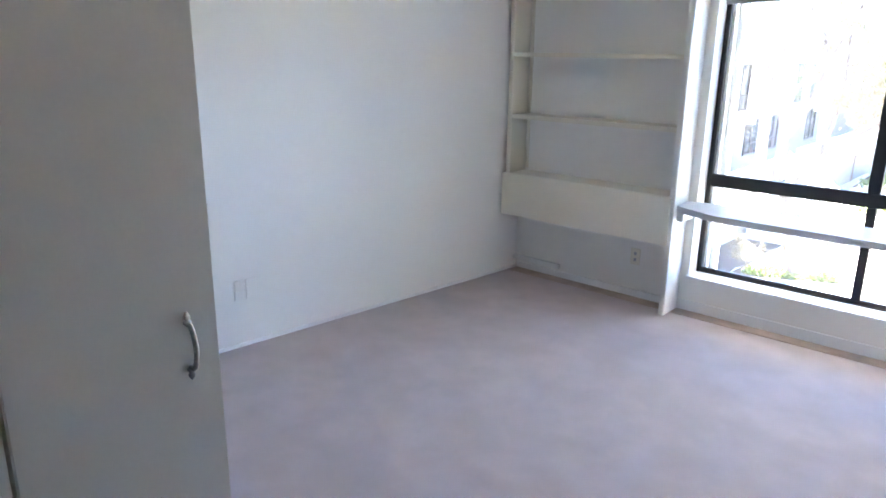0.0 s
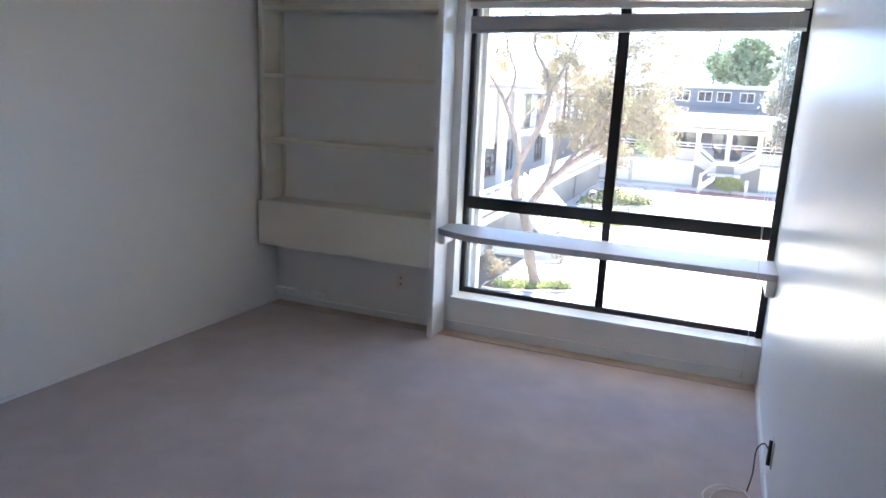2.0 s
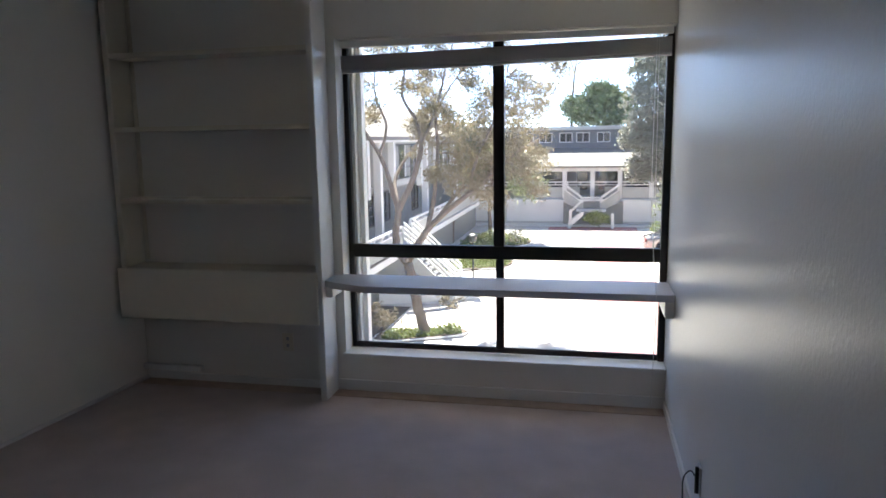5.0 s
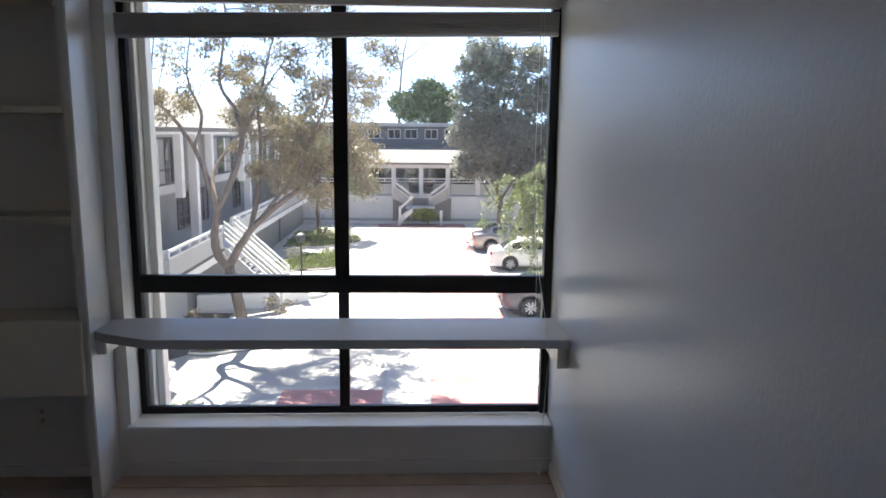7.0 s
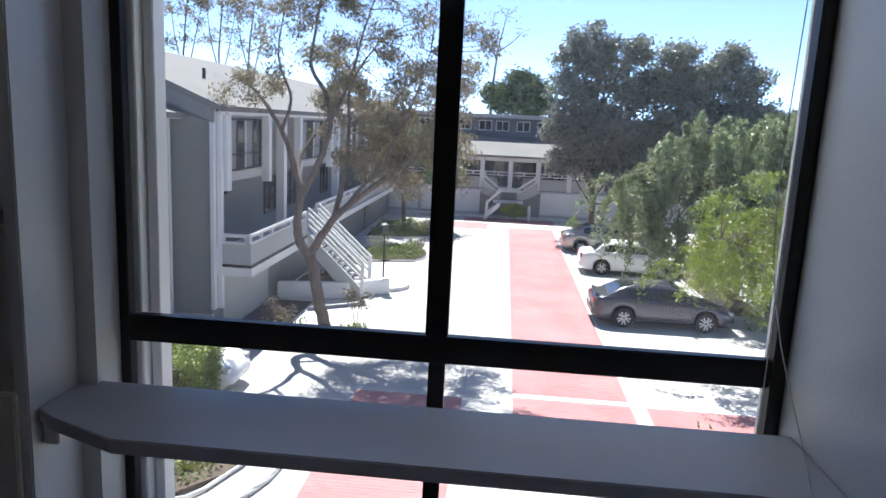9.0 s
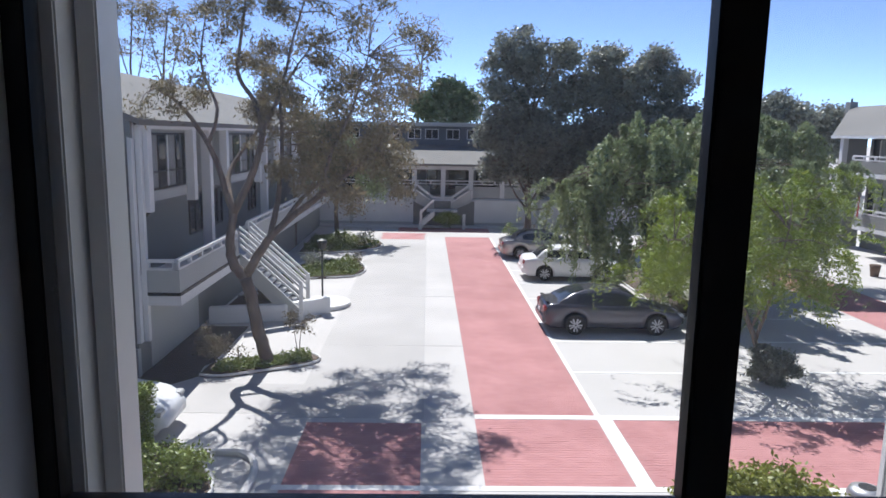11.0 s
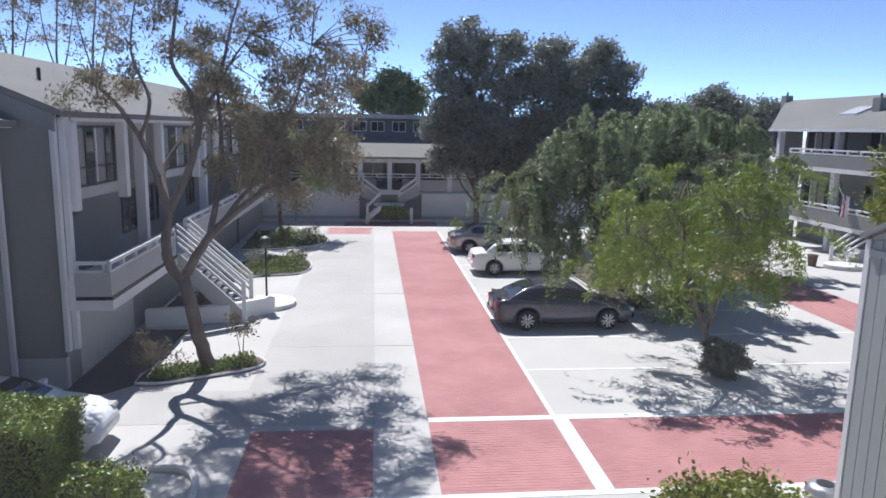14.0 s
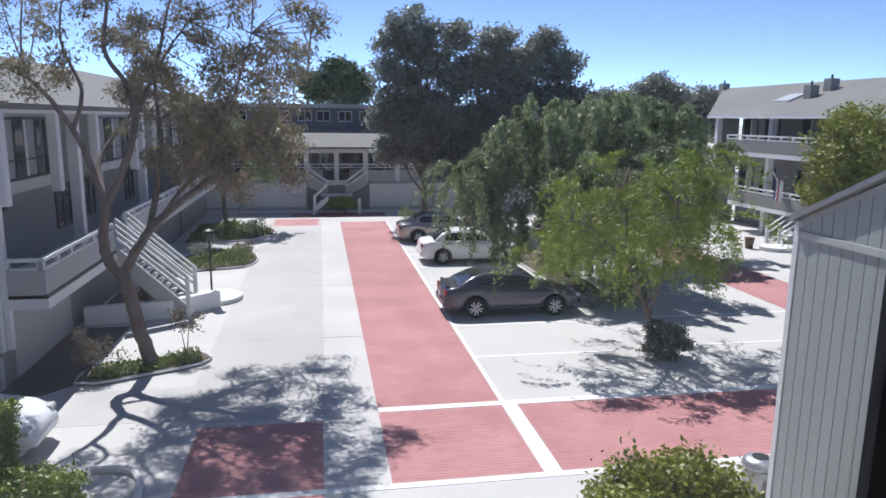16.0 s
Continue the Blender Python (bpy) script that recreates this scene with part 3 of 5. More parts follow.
for y0, y1 in ((15.95, 19.2), (22.5, 27.0), (30.6, 34.6)):
    part("bay", boxes((FX - 0.9, FX + 0.10, y0, y1, -0.36, 1.45)), M_STUCCO2, wb, "projecting upper bay")
    part("bay_panel", boxes((FX + 0.10, FX + 0.125, y0 + 0.25, y1 - 0.25, -0.36, -0.10)), M_STUCCO2, wb)
    for y in (y0, y1):
        bpart("bay_pilaster", (FX + 0.08, FX + 0.32, y - 0.14, y + 0.14, -0.55, 1.45), M_WHITE, wb, bevel=0.01)
    window_unit(wb, "x", (FX + 0.105, y0 + 0.35, -0.08), y1 - y0 - 0.7, 1.43, panes=4, curtain=True)
for y in (21.2, 28.8, 36.4):
    bpart("column", (FX - 0.12, FX + 0.16, y - 0.15, y + 0.15, -2.6, 1.45), M_WHITE, wb, bevel=0.01)
for y0, z0, w in ((22.0, -2.0, 1.3), (29.6, -2.0, 1.3), (17.0, -2.45, 1.0), (24.5, -2.0, 1.2)):
    window_unit(wb, "x", (FX - 0.895, y0, z0), w, 1.35, panes=2)
for y0 in (20.0, 27.8):
    window_unit(wb, "x", (FX - 0.895, y0, 0.0), 0.9, 1.25, panes=2)
bpart("soffit", (-16, FX + 0.21, 15.66, 44.4, 1.435, 1.53), M_WHITE, wb)
bpart("gutter", (FX + 0.215, FX + 0.335, 15.48, 44.4, 1.455, 1.615), M_WHITE, wb, bevel=0.02)
roof_slab(wb, [(FX + 0.35, 15.33, 1.66), (FX + 0.35, 44.6, 1.66), (-12.2, 44.6, 3.38), (-12.2, 15.33, 3.38)])
roof_slab(wb, [(-12.2, 15.33, 3.38), (-12.2, 44.6, 3.38), (-16.2, 44.6, 1.62), (-16.2, 15.33, 1.62)])
part("gable", prism([(FX - 0.02, 1.72), (-12.2, 3.2), (-16.0, 1.72)], "y", 15.5, 15.62), M_STUCCO, wb)
part("bargeboard", prism([(FX + 0.12, 1.22), (FX + 0.12, 1.60), (-12.2, 3.22), (-12.2, 2.82)], "y", 15.36, 15.47), M_STUCCO, wb)
for p in ((-10.6, 17.2, 2.75), (-10.0, 18.9, 2.4), (-9.4, 24.5, 2.1)):
    b = bmesh.new()
    tube(b, [(p[0], p[1], p[2] - 0.2), (p[0], p[1], p[2] + 0.38)], 0.05, sides=8)
    part("roof_vent", b, M_POLE, wb)
# its first-floor gallery and stair
part("balcony_floor", boxes((FX - 0.9, -7.33, 15.645, 22.4, -2.80, -2.56)), M_WHITE, wb)
part("parapet", boxes((-7.45, -7.345, 15.72, 20.9, -2.47, -1.92), (FX + 0.225, -7.345, 15.63, 15.72, -2.47, -1.92)), M_STUCCO2, wb)
part("parapet_band", boxes((FX + 0.225, -7.322, 15.625, 15.73, -2.555, -2.475), (-7.46, -7.322, 15.73, 20.95, -2.555, -2.475)), M_FRAME, wb)
rail_run(wb, (-7.40, 15.68), (-7.40, 20.9), -1.66, -1.66, posts=6)
rail_run(wb, (FX + 0.24, 15.68), (-7.46, 15.68), -1.66, -1.66, posts=1)
part("balcony_floor", boxes((FX - 0.9, -7.6, 22.41, 44.0, -2.80, -2.56)), M_WHITE, wb)
rail_run(wb, (-7.65, 23.2), (-7.65, 44.0), -1.66, -1.66, posts=18)
part("parapet", boxes((-7.70, -7.60, 23.2, 44.0, -2.47, -1.92)), M_STUCCO2, wb)
SX0, SX1, SY0, SY1 = -7.32, -5.45, 21.0, 22.3
NST = 11
for i in range(NST):
    x0 = SX0 + (SX1 - SX0) * i / NST
    z1 = -2.56 - (i + 1) * (2.04 / (NST + 1))
    part("tread", boxes((x0, x0 + 0.22, SY0 + 0.06, SY1 - 0.06, z1 - 0.06, z1)), M_KERB, wb)
for y in (SY0, SY1):
    part("stringer", prism([(SX0, -2.95), (SX0, -2.40), (SX1, -4.22), (SX1, G), (SX1 - 0.35, G)], "y", y - 0.05, y + 0.05), M_STUCCO2, wb)
    for k, dz in enumerate((0.95, 0.76, 0.57, 0.38)):
        part("stair_rail", prism([(SX0, -2.56 + dz), (SX0, -2.47 + dz), (SX1 + 0.05, -4.30 + dz + 0.07), (SX1 + 0.05, -4.39 + dz + 0.07)], "y", y - 0.04, y + 0.04), M_WHITE, wb)
    bpart("newel", (SX1 - 0.02, SX1 + 0.10, y - 0.06, y + 0.06, G, -3.30), M_WHITE, wb)
lan = bmesh.new()
lathe(lan, [(0.02, 0.0), (0.10, -0.04), (0.15, -0.16), (0.13, -0.28), (0.05, -0.34)], (FX + 0.02, 16.26, -0.36), 12)
part("lantern", lan, M_POLE, wb, "dark lantern under the bay", smooth=True)
part("garage_door", boxes((FX - 0.045, FX - 0.02, 16.3, 20.0, G + 0.02, -2.9)), M_STUCCO2, wb)

# low retaining wall and round landing at the stair
tagged(part("retaining_wall", prism([(-8.2, 20.4), (-5.9, 20.9), (-4.6, 22.0), (-4.8, 22.2), (-6.0, 21.1), (-8.2, 20.62)], "z", G, G + 0.55, 0.02), M_WHITE), "low white rendered retaining wall", "wall", kind="structure")
pad = [(-4.95 + 0.90 * math.cos(a * math.pi / 12), 23.1 + 0.95 * math.sin(a * math.pi / 12)) for a in range(24)]
tagged(part("stair_landing", prism(pad, "z", G, G + 0.14, 0.015), M_KERB), "round concrete landing with a raised edge", "pavement", kind="structure")

# wing set back at the left, nearer to us
wg = thing("apartment_wing", "grey apartment wing with dark windows and white trim", "building", (-13, 9, G))
part("wall", boxes((-17, -9.45, 2.0, 15.34, G, 1.32)), M_STUCCO, wg)
for z, h in ((-0.15, 1.32), (-2.2, 1.5)):
    for y in (5.0, 9.4, 13.1):
        window_unit(wg, "x", (-9.445, y, z), 1.25, h, panes=2)
bpart("downpipe", (-9.44, -9.34, 15.22, 15.33, G, 1.27), M_WHITE, wg)
bpart("gutter", (-9.44, -9.05, 1.9, 15.34, 1.28, 1.42), M_WHITE, wg)
roof_slab(wg, [(-8.95, 1.7, 1.44), (-8.95, 15.34, 1.44), (-13.2, 15.34, 2.6), (-13.2, 1.7, 2.6)])
bpart("garage_door", (-9.445, -9.42, 9.0, 14.6, G, -2.9), M_STUCCO2, wg)

# far building at the end of the court
fb = thing("apartment_block", "far grey apartment block with porch, white posts and central stair", "building", (0, 50, G))
part("wall", boxes((-16, 14, 48.0, 60, G, -0.12)), M_STUCCO, fb)
part("garden_wall", boxes((-16, -2.3, 45.1, 45.3, G, -2.80), (1.75, 14, 45.1, 45.3, G, -2.82)), M_WHITE, fb, "white rendered wall")
part("wall_base", boxes((-16, -2.3, 45.04, 45.1, G, G + 0.28), (1.75, 14, 45.04, 45.1, G, G + 0.28)), M_STUCCO2, fb)
for x in (-15, -10.8, -6.4, 6.0, 10):
    bpart("pier", (x - 0.12, x + 0.12, 45.02, 45.32, G, -2.78), M_STUCCO2, fb)
part("porch_floor", boxes((-16, 14, 45.32, 48.0, -2.95, -2.75)), M_WHITE, fb)
part("parapet", boxes((-4.6, -2.32, 45.4, 45.5, -2.72, -1.95), (1.62, 6.0, 45.4, 45.5, -2.72, -1.95), (-2.3, -1.2, 45.9, 46.0, -2.72, -1.95), (0.5, 1.6, 45.9, 46.0, -2.72, -1.95)), M_STUCCO2, fb)
rail_run(fb, (-4.6, 45.45), (4.0, 45.45), -1.55, -1.55, posts=10)
rail_run(fb, (-16, 45.45), (-5.2, 45.45), -1.55, -1.55, posts=12)
rail_run(fb, (4.4, 45.45), (14, 45.45), -1.55, -1.55, posts=12)
for x in (-4.3, -2.25, -0.34, 1.52, 3.62, 8.2):
    bpart("porch_post", (x - 0.15, x + 0.15, 45.35, 45.65, -2.75 if x < 3 else -3.0, -0.60), M_WHITE, fb, bevel=0.01)
part("lintel", boxes((-16, 14, 45.34, 45.66, -0.85, -0.60)), M_WHITE, fb)
for x in (-7, -4.0, -2.2, 0.1, 2.0, 4.6, 7.0):
    window_unit(fb, "y", (x, 47.99, -2.3), 1.5, 1.5, panes=2, face=-1, curtain=x in (-2.2, 4.6))
roof_slab(fb, [(-16.5, 44.9, -0.45), (14.5, 44.9, -0.45), (14.5, 51.6, 0.70), (-16.5, 51.6, 0.70)])
part("clerestory", boxes((-16, 14, 51.4, 60, 0.2, 2.05)), mat("slate_blue_siding", (0.13, 0.145, 0.17), 0.85, var=0.06, scale=1.0, fine=40, bump=0.2), fb, "blue-grey upper storey")
for x in (-8.75, -7.45, -5.9, -4.45, -2.9, -1.6, -0.04, 1.5, 2.95):
    window_unit(fb, "y", (x, 51.39, 1.10), 1.0, 0.76, panes=2, face=-1, sash=False, framemat=M_WHITE)
bpart("roof_edge", (-16.6, 14.6, 50.7, 60.5, 2.05, 2.33), M_STUCCO2, fb, bevel=0.03)
# its central stair: two flights up from a landing, one down to the court
for s, xa in ((-1, -2.25), (1, 1.50)):
    xm = -0.38 + s * 0.55
    part("stair_rail", prism([(xa, -1.62), (xa, -1.78), (xm, -2.78), (xm, -2.60)], "y", 44.62, 44.70), M_WHITE, fb)
    part("stair_rail", prism([(xa, -2.02), (xa, -2.12), (xm, -3.02), (xm, -2.92)], "y", 44.62, 44.70), M_WHITE, fb)
    part("stringer", prism([(xa, -2.10), (xa, -2.95), (xm, -3.55), (xm, -3.0)], "y", 44.72, 44.8), M_STUCCO2, fb)
part("landing_wall", boxes((-2.3, 1.75, 44.95, 45.05, G, -2.9)), M_STUCCO, fb)
part("stair_landing", boxes((-1.4, 0.6, 44.2, 44.9, -3.55, -3.4)), M_WHITE, fb)
rail_run(fb, (-1.0, 44.4), (0.25, 44.4), -2.55, -2.55, posts=2)
for y in (43.3, 44.3):
    part("stair_rail", prism([(-0.95, -2.62), (-0.95, -2.74), (-1.75, -3.55), (-1.75, -3.43)], "y", y, y + 0.08), M_WHITE, fb)
    part("stringer", prism([(-0.95, -3.40), (-0.95, -3.75), (-1.9, G), (-1.9, -4.2)], "y", y, y + 0.1), M_WHITE, fb)
    bpart("newel", (-1.85, -1.70, y - 0.03, y + 0.10, G, -3.40), M_WHITE, fb)
for i in range(6):
    part("tread", boxes((-1.95 + i * 0.17, -1.75 + i * 0.17, 43.35, 44.3, G + i * 0.19, G + 0.19 + i * 0.19)), M_KERB, fb)
bpart("newel", (0.92, 1.10, 43.5, 43.68, G, -3.6), M_WHITE, fb)
tagged(bpart("pavement_far", (-16, 14, 44.25, 45.03, G, G + 0.12), M_KERB, bevel=0.01), "concrete footpath along the far wall", "pavement", kind="structure")

# east apartment building beyond the trees
eb = thing("apartment_house", "grey apartment house with balconies, white rails and chimneys", "building", (26, 30, G))
EX = 22.6
part("wall", boxes((EX + 1.3, 33, 16, 38.6, G, 1.65)), M_STUCCO, eb)
part("wall", boxes((EX + 0.16, EX + 1.29, 38.9, 39.2, G, 1.65)), M_STUCCO, eb, "end wall beside the balconies")
for y in (39.0, 33.8, 28.4, 22.8):
    bpart("column", (EX - 0.15, EX + 0.15, y - 0.16, y + 0.16, G, 1.65), M_WHITE, eb, bevel=0.01)
for y0, y1, z in ((28.0, 36.6, -0.40), (20.0, 36.0, -3.2)):
    part("balcony_floor", boxes((EX - 0.9, EX + 1.3, y0, y1, z, z + 0.22)), M_WHITE, eb)
    part("parapet", boxes((EX - 0.9, EX - 0.8, y0, y1, z + 0.24, z + 0.85)), M_STUCCO, eb)
    rail_run(eb, (EX - 0.85, y0), (EX - 0.85, y1), z + 1.15, z + 1.15, posts=9)
for z in (-0.1, -2.8):
    for y in (23.5, 26.2, 29.5, 31.8, 35.0, 37.0):
        window_unit(eb, "x", (EX + 1.295, y, z), 1.3, 1.75, panes=2, face=-1, curtain=True, sash=False)
bpart("gutter", (EX - 0.95, EX - 0.80, 15.6, 38.8, 1.64, 1.79), M_WHITE, eb)
roof_slab(eb, [(EX - 0.9, 15.6, 1.80), (EX - 0.9, 38.8, 1.80), (26.6, 45.4, 3.74), (26.6, 15.6, 3.74)])
roof_slab(eb, [(26.6, 15.6, 3.74), (26.6, 45.4, 3.74), (34, 45.4, 1.5), (34, 15.6, 1.5)])
part("gable", prism([(EX + 1.3, 1.60), (26.6, 2.7), (33, 1.60)], "y", 38.4, 38.6), M_STUCCO, eb)
for x, y, z in ((24.2, 33.2, 3.40), (25.2, 33.0, 3.75), (26.4, 45.0, 4.05)):
    ch = part("chimney", boxes((x - 0.25, x + 0.25, y - 0.28, y + 0.28, 2.2, z)), M_STUCCO, eb)
    b = bmesh.new()
    tube(b, [(x, y, z - 0.02), (x, y, z + 0.22)], 0.06, sides=10)
    part("flue", b, M_POLE, ch)
part("skylight", prism([(23.5, 2.48), (24.5, 2.88), (24.5, 3.02), (23.5, 2.62)], "y", 34.0, 35.3), M_HEADLAMP, eb)
tagged(part("round_planter_kerb", prism([(20.35 + 0.95 * math.cos(a * math.pi / 12), 29.2 + 0.75 * math.sin(a * math.pi / 12)) for a in range(24)], "z", G, G + 0.18, 0.02), M_KERB), "round white kerbed island", "kerb", kind="structure")
es = thing("entry_stair", "white-railed entry stair by the balconies", "stair", (21.4, 30.5, G))
for i in range(4):
    part("tread", boxes((20.9 + i * 0.28, 21.18 + i * 0.28, 30.1, 31.0, G, G + 0.17 * (i + 1))), M_KERB, es)
for y in (30.05, 31.0):
    for dz in (0.75, 0.45):
        part("rail", prism([(20.9, G + dz), (20.9, G + dz + 0.10), (22.0, G + dz + 0.80), (22.0, G + dz + 0.70)], "y", y, y + 0.07), M_WHITE, es)
    bpart("newel", (20.84, 20.98, y - 0.02, y + 0.10, G, G + 0.88), M_WHITE, es)

for y, c in ((31.2, 0), (35.2, 0)):
    fl = thing("flag", "small striped flag on a slanted balcony pole", "flag", (EX - 1.0, y, -1.6), group="balcony flags")
    b = bmesh.new()
    tube(b, [(EX - 0.9, y, -2.2), (EX - 1.55, y, -1.0)], 0.025, sides=6)
    part("flagpole", b, M_WHITE, fl)
    for k in range(5):
        b = bmesh.new()
        z0 = -1.25 - 0.0
        for j in range(4):
            xa, xb = EX - 1.42 + k * 0.10, EX - 1.32 + k * 0.10
            za = z0 - j * 0.28 - k * 0.05
            wv = 0.05 * math.sin(j * 1.3 + k)
            b.faces.new([b.verts.new(p) for p in ((xa, y + wv, za), (xb, y + wv + 0.02, za - 0.04), (xb, y - wv + 0.02, za - 0.32), (xa, y - wv, za - 0.28))])
        part("stripe", b, M_NAVY if k == 0 else (M_RED if k == 2 else M_WHITE), fl)

# neighbouring wing of our own building: grooved siding
nb = thing("siding_wing", "projecting wing with grey-green grooved board siding, white trim", "building", (8, 4, G))
NX, NY = 5.15, 8.22
part("wall", prism([(0.31, G), (NY, G), (NY, 0.10), (4.3, 1.90), (0.31, 0.1)], "x", NX + 0.03, 12.0), M_STUCCO2, nb)
M_SIDING = mat("siding_board_paint", (0.33, 0.355, 0.345), 0.7, var=0.05, scale=2.0, fine=50, bump=0.25, dist=0.003, stretch=(1, 1, 0.15), rand=0.15)
bpart("corner_board", (NX - 0.012, NX + 0.029, NY - 0.10, NY, G, 0.10), M_WHITE, nb)
y = NY - 0.105
bw = 0.203
while y - bw > 0.35:
    top = min(0.10 + (NY - y) * 0.459, 0.10 + (y - bw - 0.31) * 0.46 + 0.02)
    part("siding_board", boxes((NX, NX + 0.029, y - bw, y - 0.014, G, -0.12), bevel=0), M_SIDING, nb)
    if top > 0.02:
        part("siding_board", prism([(y - bw, -0.02), (y - 0.014, -0.02), (y - 0.014, max(0.0, top - 0.10)), (y - bw, max(0.02, top - 0.02))], "x", NX, NX + 0.029), M_SIDING, nb)
    y -= bw
bpart("band_board", (NX - 0.025, NX + 0.029, 0.32, NY - 0.102, -0.118, -0.022), M_STUCCO2, nb)
roof_slab(nb, [(NX - 0.07, NY + 0.02, 0.165), (12.2, NY + 0.02, 0.165), (12.2, 4.3, 2.05), (NX - 0.07, 4.3, 2.05)], 0.07, "grey shingle roof with pale metal edge")
roof_slab(nb, [(NX - 0.02, 4.3, 2.05), (12.2, 4.3, 2.05), (12.2, 0.31, 0.2), (NX - 0.02, 0.31, 0.2)], 0.07, "grey shingle roof")
part("drip_edge", prism([(NY + 0.03, 0.085), (NY + 0.03, 0.165), (4.3, 2.05), (4.3, 1.97)], "x", NX - 0.085, NX - 0.072), M_GREYMETAL, nb)

# street furniture
lp = thing("street_lamp", "short dark post lamp by the stair landing", "lamp", (-5.0, 22.85, G))
b = bmesh.new()
lathe(b, [(0.09, 0), (0.09, 0.05), (0.045, 0.10), (0.035, 0.4), (0.03, 2.05)], (-5.0, 22.85, G), 10)
part("post", b, M_POLE, lp, smooth=True)
b = bmesh.new()
lathe(b, [(0.04, 2.05), (0.14, 2.08), (0.16, 2.26), (0.20, 2.28), (0.16, 2.36), (0.03, 2.42)], (-5.0, 22.85, G), 12)
part("lantern", b, M_POLE, lp)
tc = thing("waste_bin", "round grey metal waste bin with a domed lid", "bin", (5.28, 8.62, G))
b = bmesh.new()
lathe(b, [(0.21, 0), (0.24, 0.03), (0.25, 0.74), (0.24, 0.76)], (5.28, 8.62, G), 24)
part("body", b, M_GREYMETAL, tc, smooth=True)
b = bmesh.new()
lathe(b, [(0.26, 0.76), (0.27, 0.80), (0.23, 0.89), (0.13, 0.92)], (5.28, 8.62, G), 24)
lid = part("lid", b, M_GREYMETAL, tc, smooth=True)
b = bmesh.new()
lathe(b, [(0.12, 0.918), (0.12, 0.928)], (5.28, 8.62, G), 20)
part("opening", b, M_DARK, lid)
for x, y in ((19.1, 29.75),):
    pt = thing("planter_pot", "brown pot by the kerb", "planter", (x, y, G))
    b = bmesh.new()
    lathe(b, [(0.17, 0), (0.22, 0.42), (0.25, 0.54), (0.21, 0.54), (0.19, 0.42)], (x, y, G), 14)
    part("pot", b, M_CLAY, pt, smooth=True)

# ---- planting ----
def leaf_mesh(name, centres, size, aspect, material, parent, droop=0.0, seed=1):
    """Small folded leaves, one island each, at the given places."""
    rng = np.random.default_rng(seed)
    c = np.asarray(centres, dtype=np.float64)
    n = len(c)
    d = rng.normal(size=(n, 3))
    d[:, 2] = d[:, 2] * 0.7 - droop
    d /= np.linalg.norm(d, axis=1)[:, None] + 1e-9
    w = np.cross(d, rng.normal(size=(n, 3)))
    w /= np.linalg.norm(w, axis=1)[:, None] + 1e-9
    u = np.cross(d, w)
    s = size * rng.uniform(0.6, 1.35, n)[:, None]
    a = c - d * s * 0.5
    b = c + d * s * 0.5
    m = c + u * s * 0.10
    l = m - w * s * aspect * 0.5 - u * s * 0.12
    r = m + w * s * aspect * 0.5 - u * s * 0.12
    v = np.stack([a, l, b, r], 1).reshape(-1, 3)
    off = Vector(parent.location)
    if parent.parent:
        off += Vector(parent.parent.location)
    v = v - np.array(off)
    k = np.arange(n) * 4
    f = np.stack([np.stack([k, k + 1, k + 2], 1), np.stack([k, k + 2, k + 3], 1)], 1).reshape(-1, 3)
    me = bpy.data.meshes.new(name)
    me.vertices.add(len(v))
    me.vertices.foreach_set("co", v.ravel())
    me.loops.add(len(f) * 3)
    me.loops.foreach_set("vertex_index", f.ravel().astype(np.int32))
    me.polygons.add(len(f))
    me.polygons.foreach_set("loop_start", np.arange(len(f), dtype=np.int32) * 3)
    me.update(calc_edges=True)
    me.materials.append(material)
    ob = new(name, me)
    ob.parent = parent
    return ob


def crown(clumps, per, sub, spread, weep=0.0, seed=1, reach=0.5):
    """Leaf places gathered in tufts inside rough ellipsoids: (x, y, z, rx, ry, rz). weep: length of hanging strands."""
    rng = np.random.default_rng(seed)
    pts, tufts = [], []
    for x, y, z, rx, ry, rz in clumps:
        k = max(3, int(sub * (rx * ry * rz) ** 0.6))
        g = rng.normal(size=(k, 3))
        g /= np.linalg.norm(g, axis=1)[:, None]
        t = np.array((x, y, z)) + g * (rng.uniform(0.25, 1.0, k) ** 0.6)[:, None] * np.array((rx, ry, rz))
        for q in t:
            tufts.append(q)
            m = int(per * rng.uniform(0.5, 1.5))
            if weep:
                # a tress: hanging strands that start together, arch outwards and fall
                out = np.array((q[0] - x, q[1] - y, 0.0)) / (rx + ry) + rng.normal(size=3) * np.array((0.35, 0.35, 0))
                for _ in range(5):
                    o = q + rng.normal(size=3) * spread * np.array((1, 1, 0.5))
                    ln = weep * rng.uniform(0.45, 1.25)
                    h = np.sort(rng.uniform(0, 1, m // 5 + 1))
                    d = out + rng.normal(size=3) * 0.18
                    arch = (1 - (1 - h) ** 2) * ln * reach
                    jit = rng.normal(size=(len(h), 3)) * 0.035 * (1 + h[:, None])
                    pts.append(np.stack([o[0] + d[0] * arch, o[1] + d[1] * arch, o[2] + 0.12 * ln * h - ln * h ** 1.6], 1) + jit)
            else:
                pts.append(q + rng.normal(size=(m, 3)) * spread * np.array((1, 1, 0.75)))
    return np.concatenate(pts), tufts


